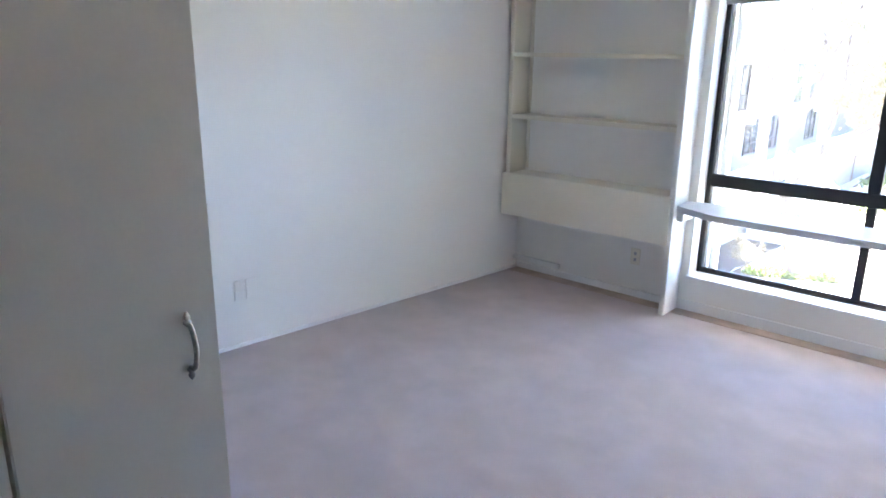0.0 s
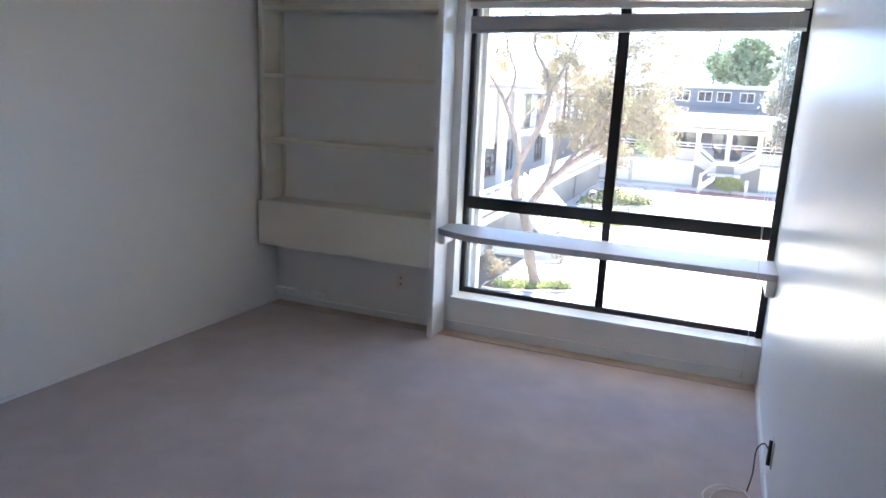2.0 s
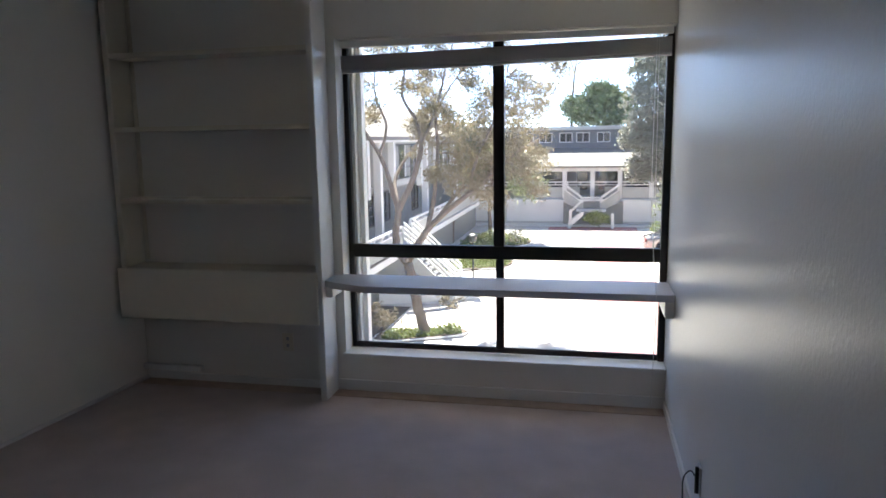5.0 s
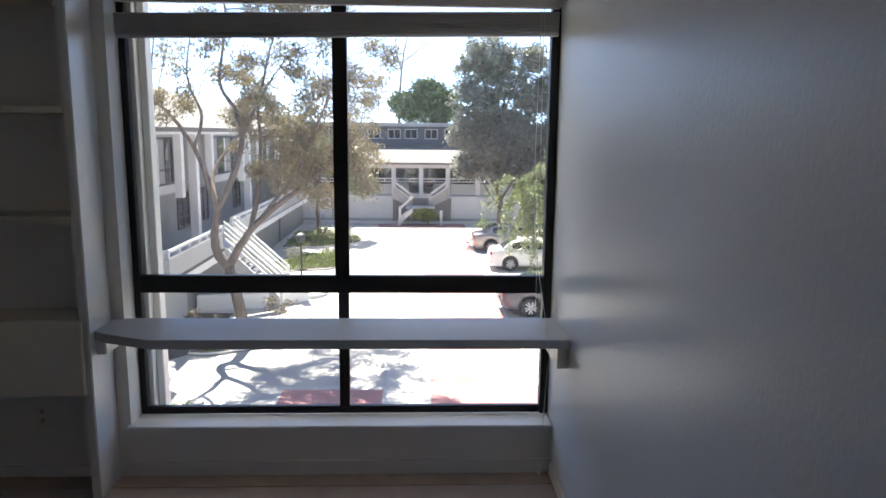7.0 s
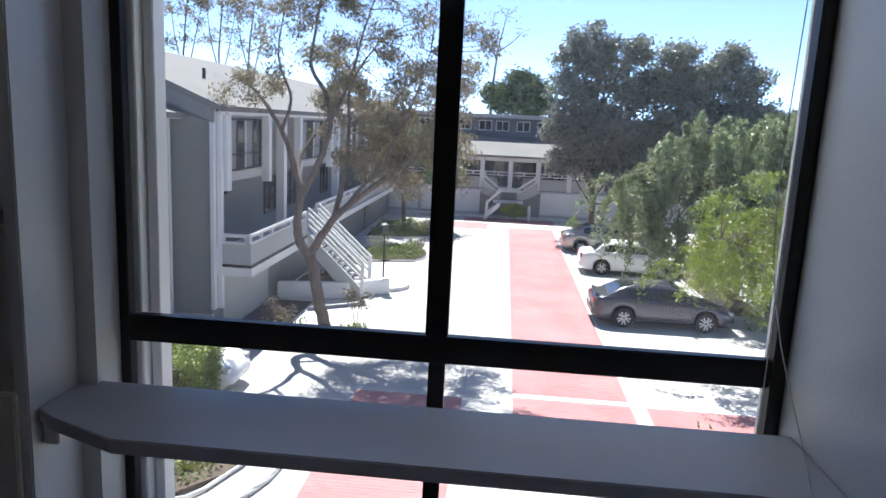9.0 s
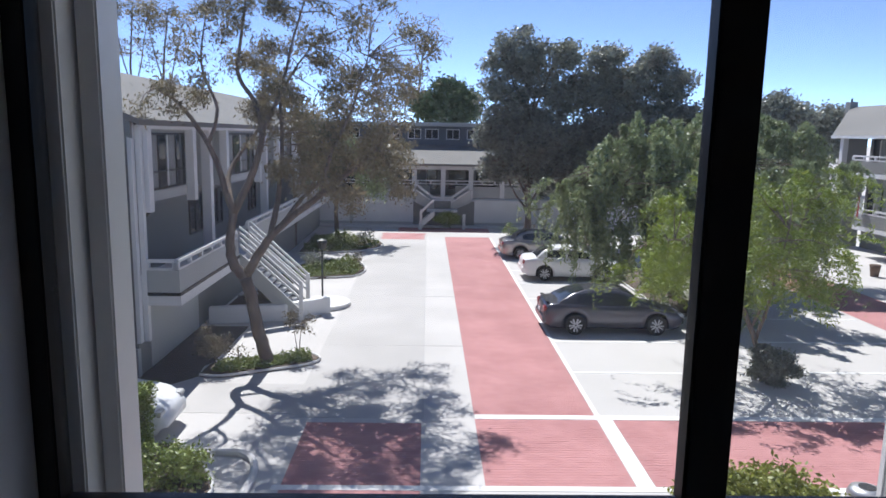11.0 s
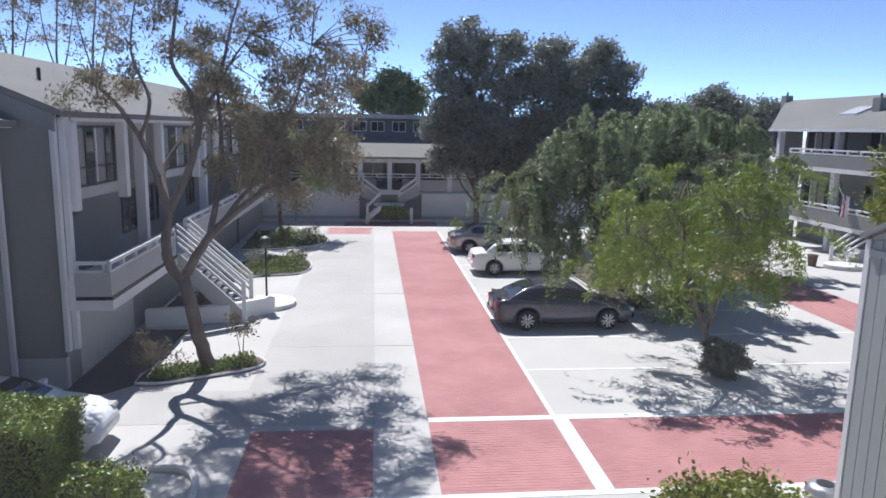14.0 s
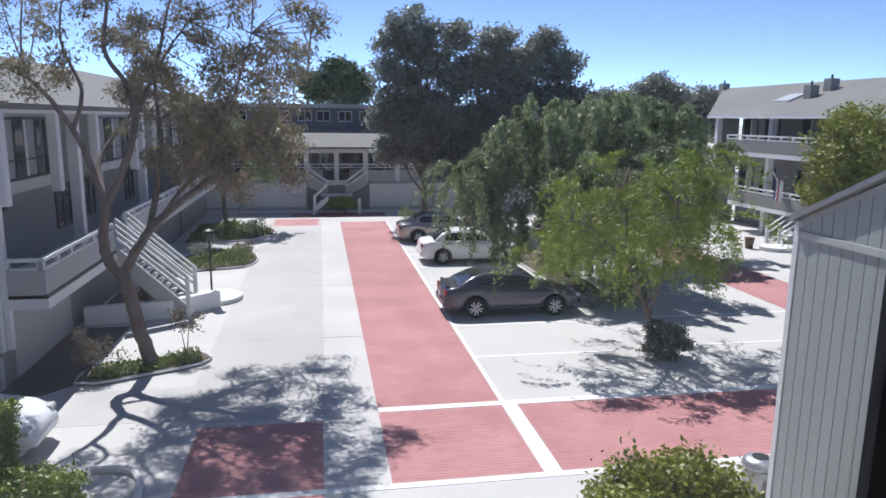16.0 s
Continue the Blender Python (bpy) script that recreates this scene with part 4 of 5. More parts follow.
def tree(label, at, limbs, clumps, leaf, bark, size=0.12, aspect=0.35, per=60, sub=9, spread=0.22, weep=0.0, droop=0.3, seed=1, twigs=True, name="tree", reach=0.5):
    """limbs: (points, start radius, end radius); the first one is the trunk."""
    t = thing(name, label, "tree", at)
    b = bmesh.new()
    nodes = []
    rng = random.Random(seed)
    for pts, r0, r1 in limbs:
        p = smooth_path(pts, 5)
        for i in range(1, len(p) - 1):
            p[i] = p[i] + Vector((rng.uniform(-1, 1), rng.uniform(-1, 1), rng.uniform(-0.5, 0.5))) * r0 * 0.14
        tube(b, p, r0, r1, sides=9 if r0 > 0.08 else 6)
        nodes += p[len(p) // 3:]
    places, tufts = crown(clumps, per, sub, spread, weep, seed, reach)
    if twigs and nodes:
        for q in tufts:
            q = Vector(q)
            n0 = min(nodes, key=lambda v: (v - q).length_squared)
            mid = (n0 + q) / 2 + Vector((rng.uniform(-0.15, 0.15), rng.uniform(-0.15, 0.15), rng.uniform(-0.05, 0.2)))
            tube(b, smooth_path([n0, mid, q], 3), 0.018, 0.005, sides=4, cap=False)
    part("trunk", b, bark, t, "branching trunk", smooth=True)
    cr = leaf_mesh("crown", places, size, aspect, leaf, t, droop, seed)
    cr["kind"] = "stuff"
    cr["label"] = "loose clumps of small leaves"
    return t


def shrub(label, at, clumps, leaf, size=0.06, aspect=0.5, per=60, sub=30, spread=0.1, seed=1, stems=5, name="shrub", category="shrub", core=True):
    s = thing(name, label, category, at)
    b = bmesh.new()
    rng = random.Random(seed)
    for x, y, z, rx, ry, rz in clumps:
        for _ in range(stems):
            tube(b, smooth_path([(at[0] + rng.uniform(-0.08, 0.08), at[1] + rng.uniform(-0.08, 0.08), at[2] - 0.02),
                                 ((at[0] + x) / 2, (at[1] + y) / 2, (at[2] + z) / 2), (x + rng.uniform(-.6, .6) * rx, y + rng.uniform(-.6, .6) * ry, z + rng.uniform(-.4, .6) * rz)], 3), 0.012, 0.004, sides=4, cap=False)
    part("stems", b, M_BARKD, s)
    pl, _ = crown(clumps, per, sub, spread, 0, seed)
    pl = pl[pl[:, 2] > at[2] + 0.01]
    lf = leaf_mesh("foliage", pl, size, aspect, leaf, s, -0.2, seed)
    lf["kind"] = "stuff"
    return s


def hedge_box(label, x0, x1, y0, y1, z1, leaf, n, seed=1):
    """A clipped hedge: leaves thick on its faces over an added dark block that stops light."""
    h = thing("hedge", label, "hedge", ((x0 + x1) / 2, (y0 + y1) / 2, G))
    rng = np.random.default_rng(seed)
    # added solid filler, keeps sunlight from leaking through to the front leaves
    bpart("core", (x0 + 0.09, x1 - 0.09, y0 + 0.09, y1 - 0.09, G, z1 - 0.10), M_SOIL, h, "solid dark block that stops light inside the hedge", bevel=0.1)
    p = rng.uniform((x0, y0, G + 0.05), (x1, y1, z1), (n, 3))
    k = rng.integers(0, 6, n)
    e = np.abs(rng.normal(size=n)) * 0.06
    wob = 0.06 * np.sin(p[:, 0] * 3.1) + 0.05 * np.sin(p[:, 1] * 4.3 + p[:, 2] * 3)
    p[k == 0, 0] = (x0 + e + wob)[k == 0]
    p[k == 1, 0] = (x1 - e + wob)[k == 1]
    p[k == 2, 1] = (y0 + e + wob)[k == 2]
    p[k == 3, 1] = (y1 - e + wob)[k == 3]
    p[k >= 4, 2] = (z1 - e + wob)[k >= 4]
    lf = leaf_mesh("foliage", p, 0.065, 0.5, leaf, h, -0.3, seed)
    lf["kind"] = "stuff"
    return h


# raised planting beds with kerbs
def bed(name, label, poly, kerb=0.075):
    tagged(part(name + "_soil", prism(poly, "z", G, G + 0.09), M_SOIL), label, "planting bed", kind="structure")
    b = bmesh.new()
    loop = smooth_path([(x, y, G + 0.055) for x, y in poly + poly[:1]], 3)
    tube(b, loop, kerb / 2, sides=6)
    tagged(part(name + "_kerb", b, M_KERB), "low pale concrete kerb", "kerb", kind="structure")


bed("bed_tree", "soil bed round the leaning tree", [(-6.95, 15.65), (-6.4, 15.6), (-5.4, 16.05), (-4.5, 16.5), (-4.2, 17.0), (-4.6, 17.4), (-5.8, 17.0), (-6.9, 16.5)])
bed("bed_stair", "soil bed behind the retaining wall", [(-8.2, 20.75), (-6.1, 21.25), (-5.6, 23.4), (-7.5, 24.2), (-8.2, 24.0)])
bed("bed_west", "shaded bed along the driveway", [(-7.4, 25.6), (-6.3, 27.4), (-4.5, 28.0), (-4.1, 29.6), (-4.7, 31.4), (-6.6, 31.6), (-7.6, 29)])
bed("bed_far", "shaded bed along the driveway", [(-7.8, 33.5), (-5.2, 34.2), (-3.9, 35.6), (-3.9, 37.4), (-5.4, 39.2), (-8.0, 39.6)])
bed("bed_median", "narrow soil bed between the parking bays", [(7.0, 22.2), (8.4, 22.2), (8.6, 40), (6.8, 40)])
bed("bed_near", "bed with clipped shrubs by the walk", [(-9.3, 7.6), (-6.0, 7.6), (-5.2, 8.6), (-4.95, 10.0), (-5.4, 10.9), (-6.2, 11.7), (-9.3, 11.75)])

def cover(label, poly_pts, leaf, n, h, seed):
    xs, ys = [p[0] for p in poly_pts], [p[1] for p in poly_pts]
    rng = np.random.default_rng(seed)
    q = rng.uniform((min(xs), min(ys), 0), (max(xs), max(ys), 1), (n * 3, 3))
    keep = []
    for p in q:
        ins = False
        j = len(poly_pts) - 1
        for i in range(len(poly_pts)):
            if (ys[i] > p[1]) != (ys[j] > p[1]) and p[0] < (xs[j] - xs[i]) * (p[1] - ys[i]) / (ys[j] - ys[i]) + xs[i]:
                ins = not ins
            j = i
        if ins:
            keep.append((p[0], p[1], G + 0.09 + p[2] ** 2 * h * (0.6 + 0.5 * math.sin(p[0] * 2.3) * math.sin(p[1] * 1.9))))
    t = tagged(new("ground_cover"), label, "ground cover", kind="stuff")
    leaf_mesh("leaves", keep[:n], 0.10, 0.5, leaf, t, -0.6, seed)


cover("low green ground cover in the bed", [(-6.7, 15.75), (-6.3, 15.7), (-5.4, 16.15), (-4.35, 16.7), (-4.5, 17.25), (-5.8, 16.9), (-6.7, 16.4)], M_COVER, 2300, 0.24, 3)
cover("low green ground cover in the bed", [(-7.2, 25.9), (-6.3, 27.5), (-4.5, 28.1), (-4.2, 29.6), (-4.8, 31.2), (-6.6, 31.4)], M_COVER, 5000, 0.35, 4)
cover("low green ground cover in the bed", [(-7.6, 33.6), (-5.2, 34.3), (-4.0, 35.6), (-4.0, 37.4), (-5.4, 39.0), (-7.8, 39.4)], M_COVER, 5000, 0.4, 5)
cover("sparse green ground cover in the bed", [(-9.2, 7.8), (-6.0, 7.7), (-5.3, 8.6), (-5.1, 10.0), (-6, 11.5), (-9.2, 11.6)], M_COVER, 3000, 0.2, 6)

# the leaning tree in front of the window
T0 = (-5.44, 16.55, G)
fork = (-5.99, 16.5, -2.25)
knee = (-6.24, 16.45, -0.6)
tree("tall leaning tree with peeling grey bark and thin olive leaves", T0, [
    ([(-5.44, 16.55, G - 0.1), (-5.55, 16.53, -4.2), (-5.74, 16.51, -3.4), fork], 0.185, 0.15),
    ([fork, (-6.29, 16.5, -1.88), (-6.33, 16.48, -1.26), knee, (-6.43, 16.4, 0.1), (-6.74, 16.3, 1.1), (-7.35, 16.1, 2.05), (-7.9, 15.9, 2.45)], 0.145, 0.03),
    ([(-6.74, 16.3, 1.1), (-6.5, 16.3, 1.95), (-6.85, 16.3, 3.0), (-6.7, 16.4, 4.3)], 0.06, 0.015),
    ([knee, (-5.75, 16.55, 0.4), (-5.52, 16.6, 1.36), (-5.72, 16.7, 2.2), (-6.1, 16.75, 2.9), (-5.9, 16.9, 4.6), (-6.1, 16.9, 5.6)], 0.10, 0.02),
    ([(-5.52, 16.6, 1.36), (-5.05, 16.8, 2.5), (-4.75, 17.0, 3.8), (-4.3, 17.1, 5.2)], 0.07, 0.015),
    ([fork, (-5.62, 16.5, -1.6), (-5.08, 16.5, -0.93), (-4.0, 16.45, -0.06), (-3.22, 16.35, 0.55), (-2.5, 16.2, 1.2)], 0.13, 0.035),
    ([(-5.35, 16.5, -1.25), (-5.2, 16.8, -0.3), (-5.1, 17.0, 1.1), (-5.1, 17.2, 2.4), (-4.4, 17.4, 3.6)], 0.085, 0.02),
    ([(-4.0, 16.45, -0.06), (-3.75, 16.1, 0.9), (-3.2, 15.9, 2.0), (-2.8, 15.7, 3.2)], 0.06, 0.015),
    ([(-5.08, 16.5, -0.93), (-4.5, 17.5, -0.1), (-3.5, 18.8, 0.6), (-2.2, 20.0, 1.5)], 0.07, 0.02),
    ([(-4.5, 17.5, -0.1), (-4.2, 18.8, 0.9), (-3.6, 19.8, 2.4)], 0.05, 0.015),
    ([knee, (-6.6, 17.6, 0.4), (-6.0, 18.6, 1.6), (-5.6, 19.0, 3.0)], 0.08, 0.02),
], [(-7.75, 15.8, 2.1, .65, .6, .5), (-7.0, 16.2, 2.5, .55, .7, .5), (-6.6, 16.4, 4.0, .8, .7, .9), (-5.7, 16.8, 4.6, .9, .8, 1.0), (-4.7, 17.0, 3.6, .9, .8, .9),
    (-3.4, 17.2, 3.5, .9, .8, .8), (-2.6, 15.8, 2.9, .8, .7, .8), (-5.3, 16.7, 2.2, .8, .7, .6), (-4.2, 17.2, 1.9, .9, .8, .8), (-3.1, 16.0, 1.7, .9, .7, .8),
    (-2.5, 16.0, .9, .8, .6, .7), (-4.2, 16.7, .75, .9, .7, .6), (-5.2, 16.6, .75, .5, .5, .5), (-3.3, 16.3, 0.1, .8, .6, .45), (-4.3, 17.1, 5.0, .9, .8, .9),
    (-5.9, 16.9, 5.8, .8, .7, .8), (-2.9, 16.5, 4.5, .8, .6, .7), (-7.2, 16.0, 3.3, .45, .4, .5), (-2.6, 19.8, .9, .9, .9, .8), (-3.6, 19.6, 2.2, .9, .9, .8), (-4.3, 18.6, .3, .8, .8, .6),
    (-2.2, 18.4, 1.9, .8, .8, .8), (-5.6, 18.8, 2.6, .8, .8, .8), (-1.9, 17.2, 3.6, .7, .7, .7), (-4.9, 18.4, 1.4, .7, .7, .6),
    (-5.2, 17.0, 2.9, .7, .6, .8), (-3.8, 17.0, 2.7, .8, .7, .8), (-3.8, 17.0, .9, .8, .7, .7), (-2.9, 17.0, 1.1, .8, .7, .8), (-4.5, 17.2, .2, .6, .6, .5), (-2.3, 17.2, .3, .7, .6, .7), (-2.4, 16.8, 2.4, .7, .6, .7),
    (-6.2, 16.8, 3.4, .7, .6, .8), (-5.7, 17.0, 1.6, .6, .6, .6), (-3.2, 17.4, -.4, .6, .5, .4), (-3.6, 16.8, 4.9, .8, .7, .8), (-5.0, 16.9, 5.6, .8, .7, .8)],
    M_GUM, M_BARK, size=0.12, aspect=0.29, per=165, sub=15, spread=0.165, droop=0.9, seed=11)

# young bright tree by the grey car
tree("young weeping tree with bright green feathery leaves", (7.3, 16.05, G), [
    ([(7.3, 16.05, G - 0.1), (7.1, 16.0, -3.8), (6.7, 15.95, -2.9), (6.3, 15.9, -2.0), (6.2, 15.9, -0.9)], 0.085, 0.035),
    ([(7.05, 16.0, -3.6), (7.4, 16.1, -2.5), (7.8, 16.2, -1.3), (8.2, 16.3, -0.3)], 0.05, 0.02),
    ([(6.5, 15.95, -2.4), (5.6, 15.7, -1.5), (4.8, 15.6, -1.0), (4.0, 15.7, -1.1)], 0.04, 0.012),
    ([(6.9, 15.95, -3.2), (7.0, 15.3, -2.0), (7.1, 15.0, -0.6)], 0.04, 0.015),
    ([(6.3, 15.9, -1.6), (6.4, 16.8, -0.6), (6.9, 17.4, 0.2)], 0.04, 0.015),
], [(4.4, 15.7, -.95, .9, .9, .35), (5.3, 15.8, -.25, 1.0, 1.0, .5), (6.3, 15.9, .25, 1.0, 1.0, .5), (7.3, 16.1, .55, 1.1, 1.0, .45), (8.2, 16.2, .1, .9, 1.0, .5), (8.8, 16.4, -.7, .6, .9, .45),
    (5.3, 15.2, -1.2, .9, .7, .4), (6.5, 15.1, -.7, 1.1, .8, .55), (7.7, 15.2, -.8, 1.0, .8, .55), (3.9, 15.9, -1.6, .5, .6, .3), (5.1, 15.9, -2.0, .5, .5, .3), (8.4, 15.9, -1.4, .6, .7, .4),
    (6.0, 16.8, -.6, 1.2, .8, .6), (7.6, 17.0, -.5, 1.2, .8, .6), (6.6, 15.8, -1.6, 1.3, .8, .4), (7.9, 15.6, -1.9, .7, .6, .3),
    # clumps behind y 17.4 are added to widen the tree's shadow on the ground
    (4.8, 15.5, -1.7, .8, .6, .35), (5.8, 15.4, -2.1, .8, .6, .35), (8.4, 15.4, -1.9, .6, .6, .35), (7.2, 15.0, -1.9, .8, .6, .4), (6.2, 14.7, -1.4, .9, .6, .4), (8.5, 17.4, -.9, .9, .8, .5), (7.4, 18.0, -.7, 1.0, .8, .5), (6.0, 17.8, -1.1, 1.0, .8, .5), (9.2, 16.9, -1.5, .6, .8, .4), (6.6, 18.8, -1.5, .8, .6, .4), (8.0, 18.6, -1.4, .8, .6, .4), (9.2, 18.2, -1.4, .7, .6, .4), (5.4, 18.3, -1.8, .7, .6, .4)],
    M_LIME, M_BARK, size=0.15, aspect=0.21, per=180, sub=11, spread=0.075, weep=0.95, droop=0.5, seed=21, reach=1.25)
# large weeping trees over the parking bays
tree("broad weeping pepper tree with hanging green branches", (8.0, 24.6, G), [
    ([(8.0, 24.6, G - 0.1), (8.1, 24.6, -3.0), (7.6, 24.7, -1.4), (7.0, 24.8, 0.4)], 0.24, 0.10),
    ([(8.05, 24.6, -2.6), (9.2, 24.8, -1.0), (10.4, 25.0, 0.6)], 0.14, 0.05),
    ([(7.9, 24.6, -2.2), (6.2, 24.2, -0.8), (5.0, 24.0, 0.5)], 0.12, 0.04),
], [(4.6, 24.2, -.3, .9, 1.0, .9), (5.2, 24.3, 1.0, 1.0, 1.0, .7), (6.6, 24.6, 1.8, 1.3, 1.2, .7), (8.2, 24.8, 1.8, 1.3, 1.2, .6), (7.2, 23.9, .3, 1.5, 1.0, .9), (5.6, 23.6, -.6, 1.1, .9, .8),
    (9.6, 24.6, 1.2, 1.3, 1.2, .8), (8.6, 23.6, -.8, 1.6, .8, 1.0), (4.2, 24.6, -1.4, .6, .8, .6), (6.6, 23.4, -1.6, 1.2, .7, .8), (7.6, 24.0, -2.6, 1.2, .8, .7), (9.8, 23.8, -.2, 1.2, .9, .9), (10.2, 24.2, -1.8, 1.0, .8, .8), (7.4, 21.6, -.4, 1.2, .9, .8), (8.8, 21.4, -.6, 1.2, .9, .8), (8.2, 20.8, -1.6, 1.0, .8, .7), (7.0, 21.4, -2.4, .8, .7, .6), (8.4, 20.6, -3.2, .7, .6, .6),
    (3.7, 23.9, -.4, .7, .8, .7), (4.2, 23.6, -1.5, .7, .7, .6), (5.2, 23.4, -1.9, .8, .7, .6), (6.2, 23.2, -2.5, .9, .7, .6), (10.0, 22.0, -.2, 1.1, .9, .8), (11.0, 22.6, .4, 1.0, .9, .7), (9.6, 20.6, -1.4, .9, .8, .6), (9.4, 24.0, 2.0, 1.0, .9, .5)],
    M_WILLOW, M_BARKD, size=0.21, aspect=0.27, per=270, sub=15, spread=0.09, weep=1.9, droop=1.0, seed=31, reach=0.5)
tree("broad weeping pepper tree with hanging green branches", (11.8, 28.0, G), [
    ([(11.8, 28, G - 0.1), (11.7, 28, -3.0), (11.3, 28, -0.6), (11.5, 28, 0.8)], 0.24, 0.10),
    ([(11.7, 28, -2.4), (13.3, 28.3, -0.8), (14.6, 28.6, 0.6)], 0.13, 0.04),
], [(10.6, 27.8, 1.9, 1.3, 1.2, .8), (12.2, 28.0, 2.1, 1.4, 1.2, .6), (13.8, 28.4, 1.7, 1.3, 1.2, .7), (15.0, 28.6, .8, 1.1, 1.0, .9), (12.8, 27.2, .2, 1.6, .9, 1.0), (14.4, 27.6, -.9, 1.4, .9, .9), (11.0, 27.0, -.4, 1.2, .9, 1.0), (12.4, 26.8, -1.8, 1.4, .8, .8), (15.4, 28.2, -.8, .8, .8, .8), (10.4, 26.4, .8, 1.2, .9, .9), (9.4, 26.2, -.6, 1.2, .9, .9), (16.2, 28.8, .2, 1.0, .9, .9), (10.6, 26.2, -2.2, 1.2, .8, .8), (14.0, 27.0, -2.2, 1.3, .8, .8)],
    M_WILLOW, M_BARKD, size=0.22, aspect=0.28, per=270, sub=15, spread=0.09, weep=1.8, droop=1.0, seed=41, reach=0.5)
# tall dark trees behind the cars, their crowns grown together
DARK = [(4.2, 37.8, 51, [(3.65, 6.1, 1.2), (2.8, 4.9, 1.15), (4.8, 5.4, 1.15), (2.6, 3.1, 1.2), (4.5, 3.3, 1.5), (2.1, 1.4, .8), (3.6, 1.0, 1.1), (5.9, 5.75, .75), (6.2, 3.8, 1.15), (5.3, 1.5, 1.2), (3.2, 2.0, .9), (5.9, .2, 1.0), (2.7, -.3, .9), (4.4, -.5, 1.1), (6.6, -1.1, 1.0)]),
        (8.2, 38.2, 52, [(8.0, 5.5, 1.0), (7.45, 3.9, 1.15), (9.0, 4.25, 1.1), (8.25, 2.4, 1.25), (7.2, 1.6, 1.0), (9.3, 1.2, 1.0), (8.2, .4, 1.1), (6.9, .2, 1.0), (8.6, -1.0, 1.2), (9.8, -.2, 1.1)]),
        (11.3, 38.0, 53, [(11.15, 5.5, 1.0), (10.3, 4.3, 1.0), (12.2, 4.4, .85), (11.4, 3.1, 1.25), (13.0, 2.75, .6), (9.9, 2.75, 1.05), (12.4, 2.0, .9), (11.0, 1.4, 1.2), (10.6, .0, 1.2), (12.6, .5, 1.2), (13.9, 1.4, 1.0), (12.0, -1.3, 1.2), (14.2, -.3, 1.2)])]
for x, y, sd, blobs in DARK:
    limbs = [([(x, y, G - 0.1), (x + .1, y, -2.5), (x - .1, y, 0.0), (x, y, 2.4)], 0.20, 0.10)]
    for bx, bz, br in blobs:
        limbs.append(([(x, y, min(2.2, max(-2.6, bz - 3.4))), ((x + bx) / 2, y + .1, bz - 1.3), (bx, y, bz + br * .5)], 0.07, 0.02))
    rb = random.Random(sd)
    tree("tall dark broadleaf tree behind the parked cars", (x, y, G), limbs,
         [(bx + rb.uniform(-.2, .2), y + rb.uniform(-.7, .7), bz, br * 1.12, 1.0, br * 1.05) for bx, bz, br in blobs],
         M_DARKLEAF, M_BARKD, size=0.23, aspect=0.42, per=52, sub=50, spread=0.22, droop=0.3, seed=sd)
# slender tree by the far wall, with drooping foliage
tree("slender street tree with drooping dark foliage", (-6.4, 38.0, G), [
    ([(-6.4, 38, G - 0.1), (-6.5, 38, -2.6), (-6.3, 38, -0.4), (-6.2, 38, 1.2)], 0.14, 0.05)],
    [(-6.6, 38, 0.9, 1.6, 1.2, 1.0), (-5.0, 37.8, 0.2, 1.2, 1.0, 1.0), (-7.8, 38, 0.0, 1.1, 1.0, .9), (-4.4, 38, -.9, .8, .8, .6)],
    M_WILLOW, M_BARKD, size=0.2, aspect=0.3, per=120, sub=20, spread=0.22, weep=1.2, droop=1.0, seed=61)
tree("slender street tree with drooping dark foliage", (-8.5, 36.0, G), [
    ([(-8.5, 36, G - 0.1), (-8.4, 36, -2.6), (-8.5, 36, 0.8)], 0.14, 0.05)],
    [(-8.6, 36, 1.2, 1.4, 1.1, 1.0), (-9.4, 36, 2.6, 1.2, 1.0, .9), (-7.4, 35.8, 2.2, 1.0, 1.0, .9)],
    M_GUM, M_BARKD, size=0.2, aspect=0.35, per=80, sub=20, spread=0.24, seed=62)
# trees beyond the roofs
tree("rounded dark pine beyond the far roof", (0.2, 64, G), [([(0.2, 64, G), (0.2, 64, 5.0)], 0.3, 0.1)],
     [(-1.3, 64, 4.2, 1.6, 1.4, 1.2), (0.4, 64, 5.2, 1.7, 1.4, 1.2), (2.0, 64, 4.2, 1.5, 1.3, 1.2), (0.2, 63.5, 3.4, 2.4, 1.2, 1.0)], M_PINE, M_BARKD, size=0.4, aspect=0.5, per=70, sub=26, spread=0.4, seed=71)
tree("thin nearly bare tree beyond the far roof", (-2.5, 66, G), [
    ([(-2.5, 66, G), (-2.4, 66, 3), (-2.25, 66, 6.3), (-1.9, 66, 9.2), (-1.3, 66, 12.2)], 0.20, 0.03), ([(-2.1, 66, 7.4), (-2.7, 66, 9.5), (-2.6, 66, 11.6)], 0.08, 0.02),
    ([(-1.9, 66, 8.4), (-0.6, 66, 9.4), (0.3, 66, 10.4)], 0.07, 0.02)],
    [(-1.3, 66, 12.0, .9, .7, .8), (-2.6, 66, 11.2, .6, .6, .7), (0.1, 66, 10.2, .7, .6, .5), (-.7, 66, 11.0, .6, .6, .6)], M_GUM, M_BARK, size=0.26, aspect=0.3, per=14, sub=10, spread=0.25, seed=72)
